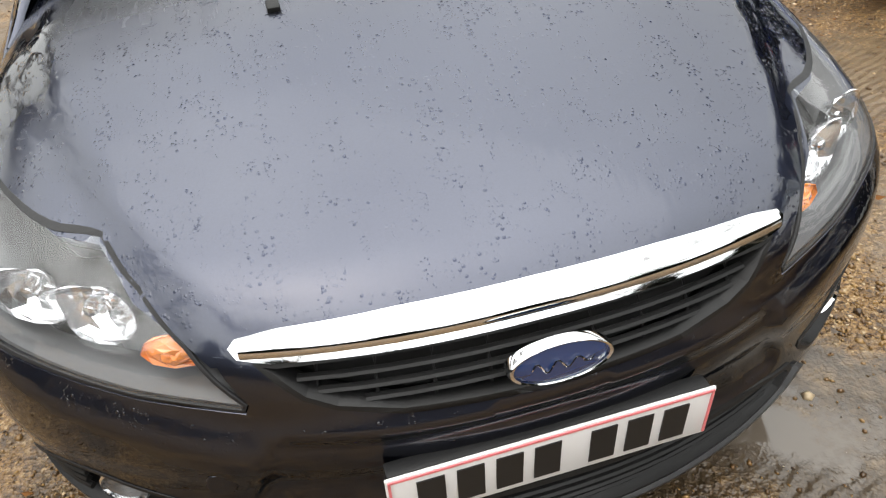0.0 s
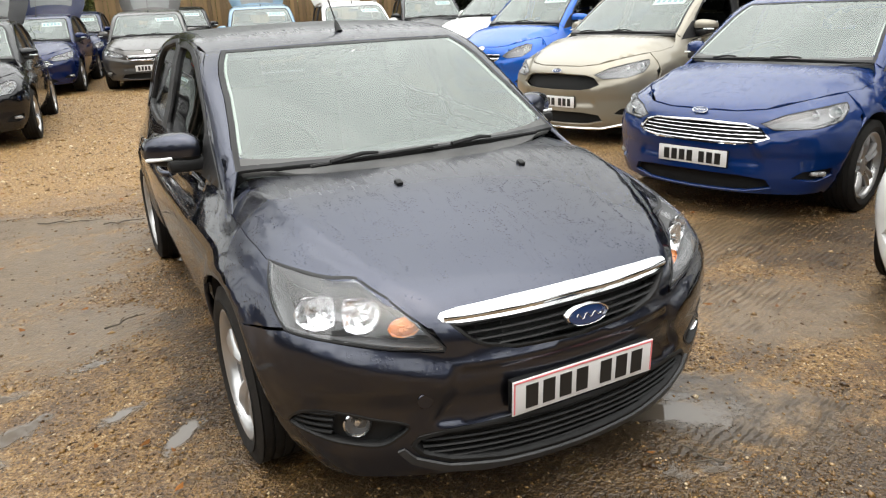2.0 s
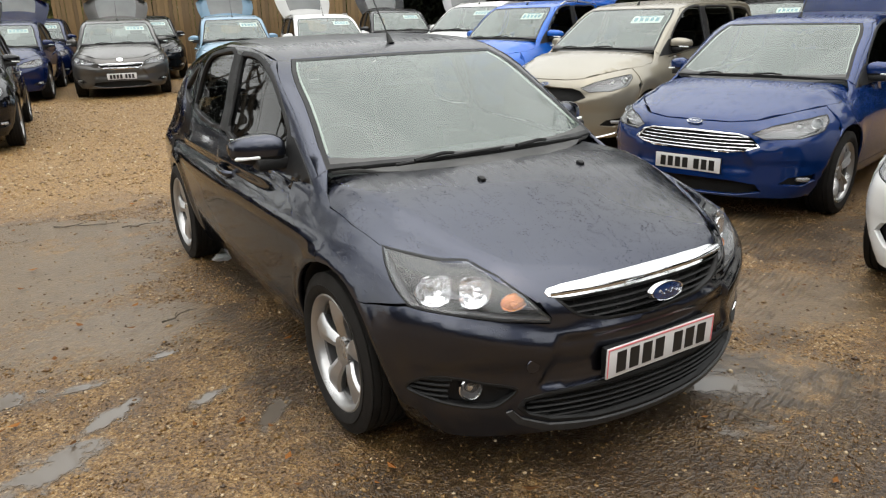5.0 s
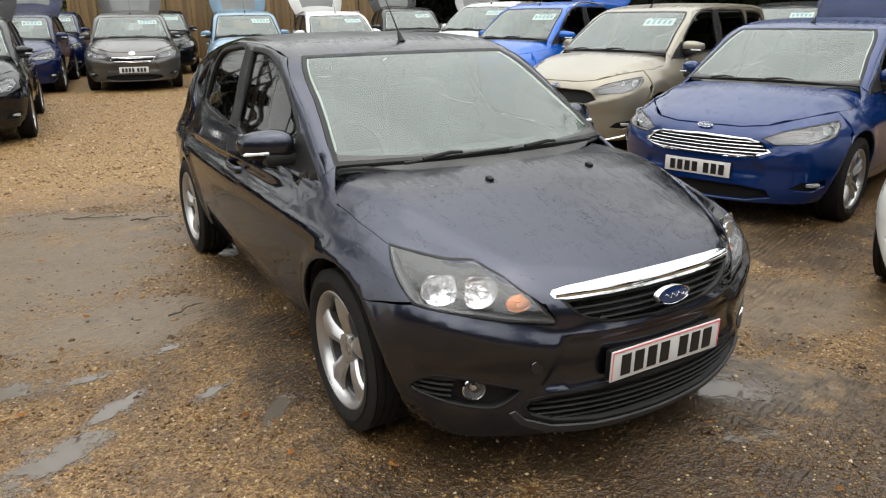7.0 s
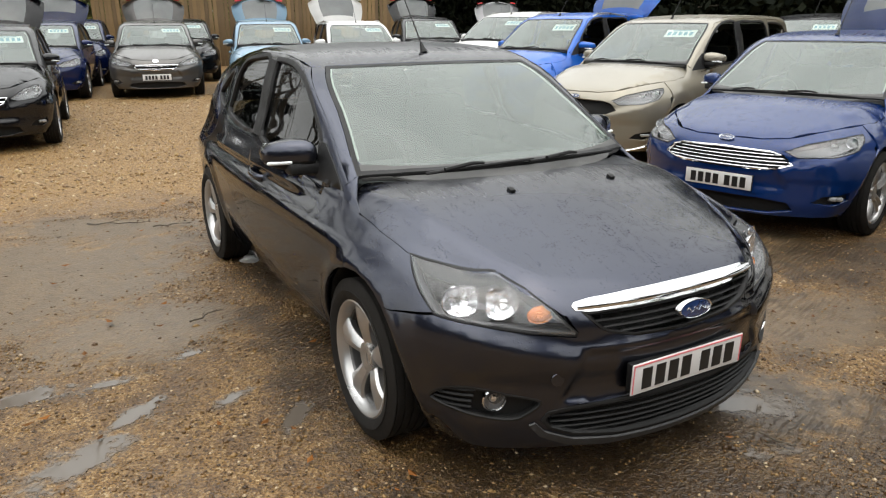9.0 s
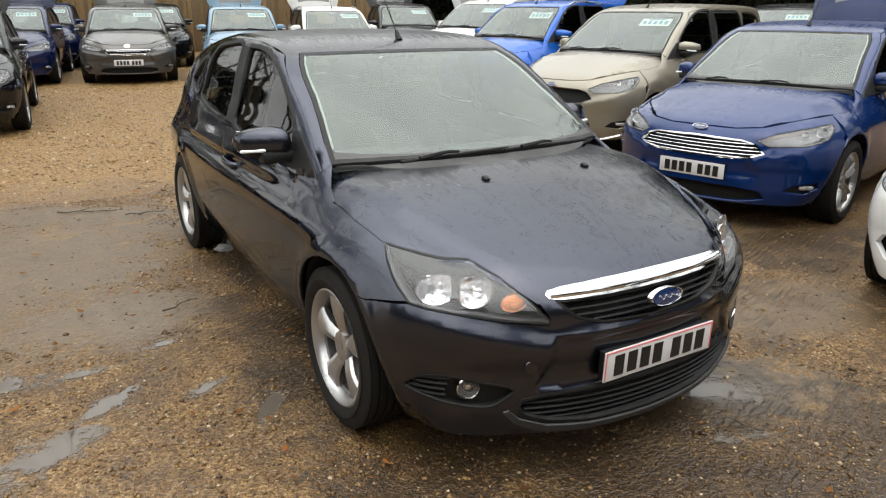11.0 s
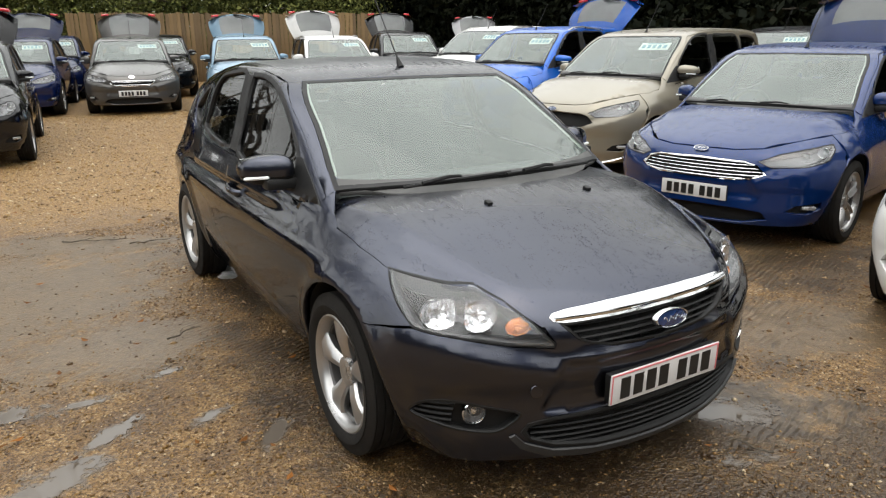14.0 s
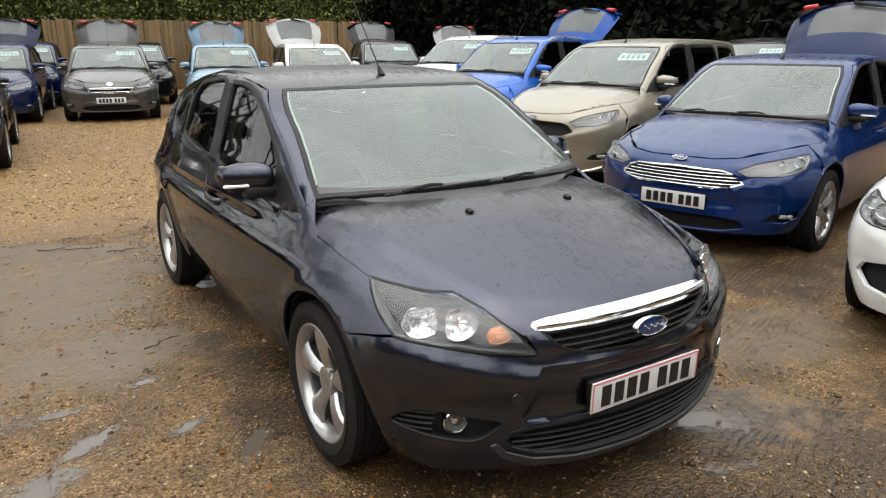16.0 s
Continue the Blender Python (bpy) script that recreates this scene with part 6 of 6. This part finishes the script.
def place_tree(tree, spots):
    rng = random.Random(len(spots) + 7)
    for i, (x, y, k) in enumerate(spots):
        m = pose(x, y, ground_z(x, min(y, 60)) - 0.05, 0, 0, rng.uniform(0, 360)) @ Matrix.Diagonal((k, k, k, 1))
        if i == 0:
            tree.matrix_basis = m
        else:
            o = copy_thing(tree, m)
            o.matrix_basis = m


green_a = leafy_tree(3, 7.0, IVY, "ivy-clad evergreen tree behind the board fence", 0.28, 0.065, 130)
green_b = leafy_tree(11, 8.5, IVY, "tall ragged evergreen tree behind the fence", 0.24, 0.065, 130)
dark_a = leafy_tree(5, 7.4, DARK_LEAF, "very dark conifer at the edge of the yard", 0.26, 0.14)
place_tree(green_a, [(-3.5, 26.5, 1.1), (0.5, 25.5, 0.95), (4.2, 24.5, 1.05), (7.6, 23.5, 1.0)])
place_tree(green_b, [(-1.2, 28.5, 1.0), (3.0, 27.5, 1.1), (6.2, 26.5, 0.95)])
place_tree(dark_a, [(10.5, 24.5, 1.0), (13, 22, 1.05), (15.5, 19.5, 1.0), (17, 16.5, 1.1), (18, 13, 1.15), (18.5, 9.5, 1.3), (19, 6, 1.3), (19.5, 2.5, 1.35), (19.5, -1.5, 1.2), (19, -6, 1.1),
                    # from here to (-21, 6): out of view, added to darken reflections
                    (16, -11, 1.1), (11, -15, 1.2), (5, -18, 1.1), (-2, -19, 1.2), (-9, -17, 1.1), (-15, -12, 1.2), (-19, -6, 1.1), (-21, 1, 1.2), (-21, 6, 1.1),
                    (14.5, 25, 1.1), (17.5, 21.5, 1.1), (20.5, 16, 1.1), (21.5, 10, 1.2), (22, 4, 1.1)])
bare = bare_tree(21, 5.0)
place_tree(bare, [(-6.8, 19.5, 1.5), (17.4, 4.6, 1.45), (17.6, 1.2, 1.4), (-5.4, 18.0, 1.1), (-6.4, 16.5, 1.0), (-4.6, 20.5, 1.2), (-7.0, 22.0, 1.9), (-9.5, 8.5, 1.5), (-10.5, 14.5, 1.8), (-9.5, 19.0, 1.9), (-12.5, 24.0, 2.1), (-5.0, 27.0, 1.9), (-8.5, -4.0, 1.4), (-4.0, -11.0, 1.5), (5.0, -10.0, 1.5), (10.5, -6.0, 1.3)])


def hedge(name, label, spots, height, thick, count, size, mat, seed):
    """A thick bank of leaves along a line of (x, y) corners, its top uneven."""
    rs = np.random.RandomState(seed)
    p = np.array(spots, float)
    seg = np.linalg.norm(np.diff(p, axis=0), axis=1)
    s = rs.uniform(0, seg.sum(), count)
    cum = np.concatenate([[0], np.cumsum(seg)])
    x, y = np.interp(s, cum, p[:, 0]), np.interp(s, cum, p[:, 1])
    top = height * (0.85 + 0.25 * np.array([noise.noise((v * 0.35, seed, 0)) for v in s]) + 0.1 * np.array([noise.noise((v * 1.3, seed, 4)) for v in s]))
    z = top * rs.uniform(0.0, 1.0, count) ** 0.85
    lump = np.array([noise.noise((a * 0.7, b * 0.7, c * 0.7)) for a, b, c in zip(x, y, z)])
    c = np.stack([x + rs.normal(0, thick * 0.35, count) + lump * 0.7, y + rs.normal(0, thick * 0.35, count) + lump * 0.7, z + 0.2], 1)
    ob = leaves_mesh(name, random.Random(seed), c, 1, (0.05, 0.05, 0.05), size, mat, None)
    tagged(ob, label, "hedge", kind="stuff")


hedge("hedge", "dense green and yellowish hedge behind the fence", [(-5, 26.5), (4, 25), (10, 22.5)], 6.5, 1.6, 170000, 0.052, IVY, 3)
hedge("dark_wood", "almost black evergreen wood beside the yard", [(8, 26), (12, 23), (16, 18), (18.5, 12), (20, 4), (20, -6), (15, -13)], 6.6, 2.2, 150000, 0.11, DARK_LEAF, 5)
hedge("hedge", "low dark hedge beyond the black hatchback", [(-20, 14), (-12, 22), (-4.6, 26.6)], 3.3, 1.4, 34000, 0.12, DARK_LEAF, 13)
# out-of-view bank of coarse leaves, added for dark reflections and a darker horizon
hedge("dark_wood", "unseen dark leaf bank added round the yard", [(15, -13), (4, -19), (-8, -18), (-17, -12), (-21, 0), (-21, 8)], 6.0, 2.2, 34000, 0.34, DARK_LEAF, 8)


# ---- loose stones ----
def pebble_field(name, label, count, x0, x1, y0, y1, size, seed, keep, mat):
    rs = np.random.RandomState(seed)
    x, y = rs.uniform(x0, x1, count * 3), rs.uniform(y0, y1, count * 3)
    ok = np.array([keep(a, b, c) for a, b, c in zip(x, y, rs.uniform(0, 1, count * 3))])
    x, y = x[ok][:count], y[ok][:count]
    n = len(x)
    z = np.array([ground_z(a, b) + 0.012 * noise.noise((a * 0.9, b * 0.9, 0)) + 0.005 * noise.noise((a * 4, b * 4, 3)) for a, b in zip(x, y)])
    s = size * np.exp(rs.normal(0, 0.45, n))
    unit = np.array([(1, 0, 0), (0.3, 0.9, 0), (-0.8, 0.6, 0), (-0.8, -0.6, 0), (0.3, -0.9, 0), (0.1, 0.05, 0.62), (0, 0, -0.6)])
    ang = rs.uniform(0, 2 * np.pi, n)
    st = rs.uniform(0.6, 1.1, (n, 7))
    v = unit[None] * st[:, :, None] * s[:, None, None]
    c, q = np.cos(ang)[:, None], np.sin(ang)[:, None]
    vx, vy = v[:, :, 0] * c - v[:, :, 1] * q * 0.8, v[:, :, 0] * q + v[:, :, 1] * c * 0.8
    v = np.stack([vx + x[:, None], vy + y[:, None], v[:, :, 2] + z[:, None] + 0.001], 2).reshape(-1, 3)
    tri = np.array([(i, (i + 1) % 5, 5) for i in range(5)] + [((i + 1) % 5, i, 6) for i in range(5)])
    f = (tri[None] + 7 * np.arange(n)[:, None, None]).reshape(-1, 3)
    me = bpy.data.meshes.new(name)
    me.vertices.add(len(v))
    me.vertices.foreach_set("co", v.ravel())
    me.loops.add(f.size)
    me.loops.foreach_set("vertex_index", f.ravel())
    me.polygons.add(len(f))
    me.polygons.foreach_set("loop_start", np.arange(0, f.size, 3))
    me.materials.append(mat)
    me.update()
    me.validate()
    tagged(new(name, me), label, "gravel", kind="stuff")


def flint(name, colours):
    m = material(name, colours[2], 0.32)
    isl = nd(m, "ShaderNodeNewGeometry")
    wire(m, ramp(m, isl.outputs["Random Per Island"], *zip((0.0, 0.3, 0.6, 0.88, 1.0), colours)), bsdf(m).inputs["Base Color"])
    return m


STONE = flint("wet_flint_gravel", [(0.075, 0.04, 0.014), (0.15, 0.078, 0.019), (0.23, 0.128, 0.033), (0.31, 0.205, 0.08), (0.52, 0.44, 0.31)])
MUDDY_STONE = flint("muddy_flint_gravel", [(0.03, 0.015, 0.005), (0.095, 0.049, 0.015), (0.16, 0.088, 0.026), (0.25, 0.155, 0.06), (0.46, 0.37, 0.25)])


def depth_in(spots, x, y):
    """0 at the heart of the nearest patch, 1 on its edge."""
    out = 9.0
    for cx, cy, a, b, turn in spots:
        c, q = math.cos(radians(turn)), math.sin(radians(turn))
        u, v = (x - cx) * c + (y - cy) * q, (y - cy) * c - (x - cx) * q
        out = min(out, math.hypot(u / a, v / b))
    return out


def patchy(x, y, u):
    rag = 0.35 * noise.noise((x * 3.1, y * 3.1, 2))
    if depth_in(WATER, x, y) + rag < 1.0:
        return False
    thin = 0.08 if depth_in(BARE, x, y) + rag < 0.95 else 0.45 if depth_in(SOAKED_SHADED, x, y) + rag < 1 else 1.0
    return u < thin * (0.3 + 1.7 * max(0, noise.noise((x * 0.8, y * 0.8, 5)) + 0.7 * noise.noise((x * 2.7, y * 2.7, 9))))


pebble_field("gravel", "loose orange-brown flint gravel on mud", 90000, -3.2, 4.3, -1.6, 4.2, 0.0058, 1, patchy, MUDDY_STONE)
pebble_field("gravel", "loose orange-brown flint gravel", 42000, -4.5, 6.5, 3.2, 13.5, 0.0125, 2, lambda x, y, u: u < 0.05 + 0.5 * (y - 3.4 - (0.6 if x < -0.8 else 0.0) + 0.5 * noise.noise((x, y, 1))), STONE)


# ---- litter ----
def crumpled(name, label, x, y, size, mat, seed):
    rng = random.Random(seed)
    bm = bmesh.new()
    bmesh.ops.create_icosphere(bm, subdivisions=2, radius=size)
    for v in bm.verts:
        k = 0.65 + 0.5 * rng.random()
        v.co = Vector((v.co.x * k * 1.3, v.co.y * k, max(v.co.z * k * 0.5, -size * 0.3)))
    me = bpy.data.meshes.new(name)
    bm.to_mesh(me)
    bm.free()
    me.materials.append(mat)
    ob = tagged(new(name, me), label, "litter")
    ob.location = (x, y, ground_z(x, y) + size * 0.32)


PAPER = grainy("damp_white_paper", (0.5, 0.5, 0.49), (0.38, 0.38, 0.37), 0.8, 60, 0.002)
crumpled("crumpled_paper", "crumpled damp white paper lying beside the sill", -0.66, 2.30, 0.055, PAPER, 3)


def fallen_leaves():
    rs = np.random.RandomState(12)
    n = 420
    x, y = rs.uniform(-4, 5, n), rs.uniform(-2.2, 6, n)
    verts, faces = [], []
    for a, b in zip(x, y):
        s, w = rs.uniform(0.012, 0.035), rs.uniform(0, 6.28)
        z = ground_z(a, b) + 0.016
        c, q = math.cos(w), math.sin(w)
        k = len(verts)
        for u, v, h in ((-1, 0, 0.2), (-0.2, 0.45, 0.0), (1, 0, 0.25), (-0.2, -0.45, 0.05)):
            verts.append((a + s * (u * c - v * q), b + s * (u * q + v * c), z + s * h))
        faces.append((k, k + 1, k + 2, k + 3))
    tagged(link_mesh("fallen_leaves", verts, faces, LITTER_LEAF, None, "", None, False), "brown fallen leaves scattered on wet gravel", "leaves", kind="stuff")


def twig(x, y, length, turn, seed):
    rng = random.Random(seed)
    bm = bmesh.new()
    pts = [Vector((length * (k / 6 - 0.5), rng.gauss(0, 0.012), 0.012 + rng.uniform(0, 0.01))) for k in range(7)]
    add_tube(bm, pts, [0.0055 - 0.0006 * k for k in range(7)], 6)
    for k, way in ((2, 1), (4, -1)):
        add_tube(bm, [pts[k], pts[k] + Vector((0.04, 0.03 * way, 0.004)), pts[k] + Vector((0.075, 0.045 * way, 0.002))], [0.0035, 0.0028, 0.0018], 5)
    me = bpy.data.meshes.new("twig")
    bm.to_mesh(me)
    bm.free()
    me.materials.append(BARK)
    ob = tagged(new("twig", me), "thin dark forked twig lying on wet mud", "twig", "twigs on the mud")
    ob.matrix_basis = pose(x, y, ground_z(x, y), 0, 0, turn)


twig(-1.15, 1.44, 0.2, 38, 1)
twig(-1.32, 3.77, 0.5, -20, 2)
twig(-0.95, 3.5, 0.3, -8, 3)
twig(0.47, -0.95, 0.1, 130, 4)

LITTER_LEAF = leaf_material("brown_fallen_leaves", (0.03, 0.015, 0.006), (0.22, 0.09, 0.025))
fallen_leaves()
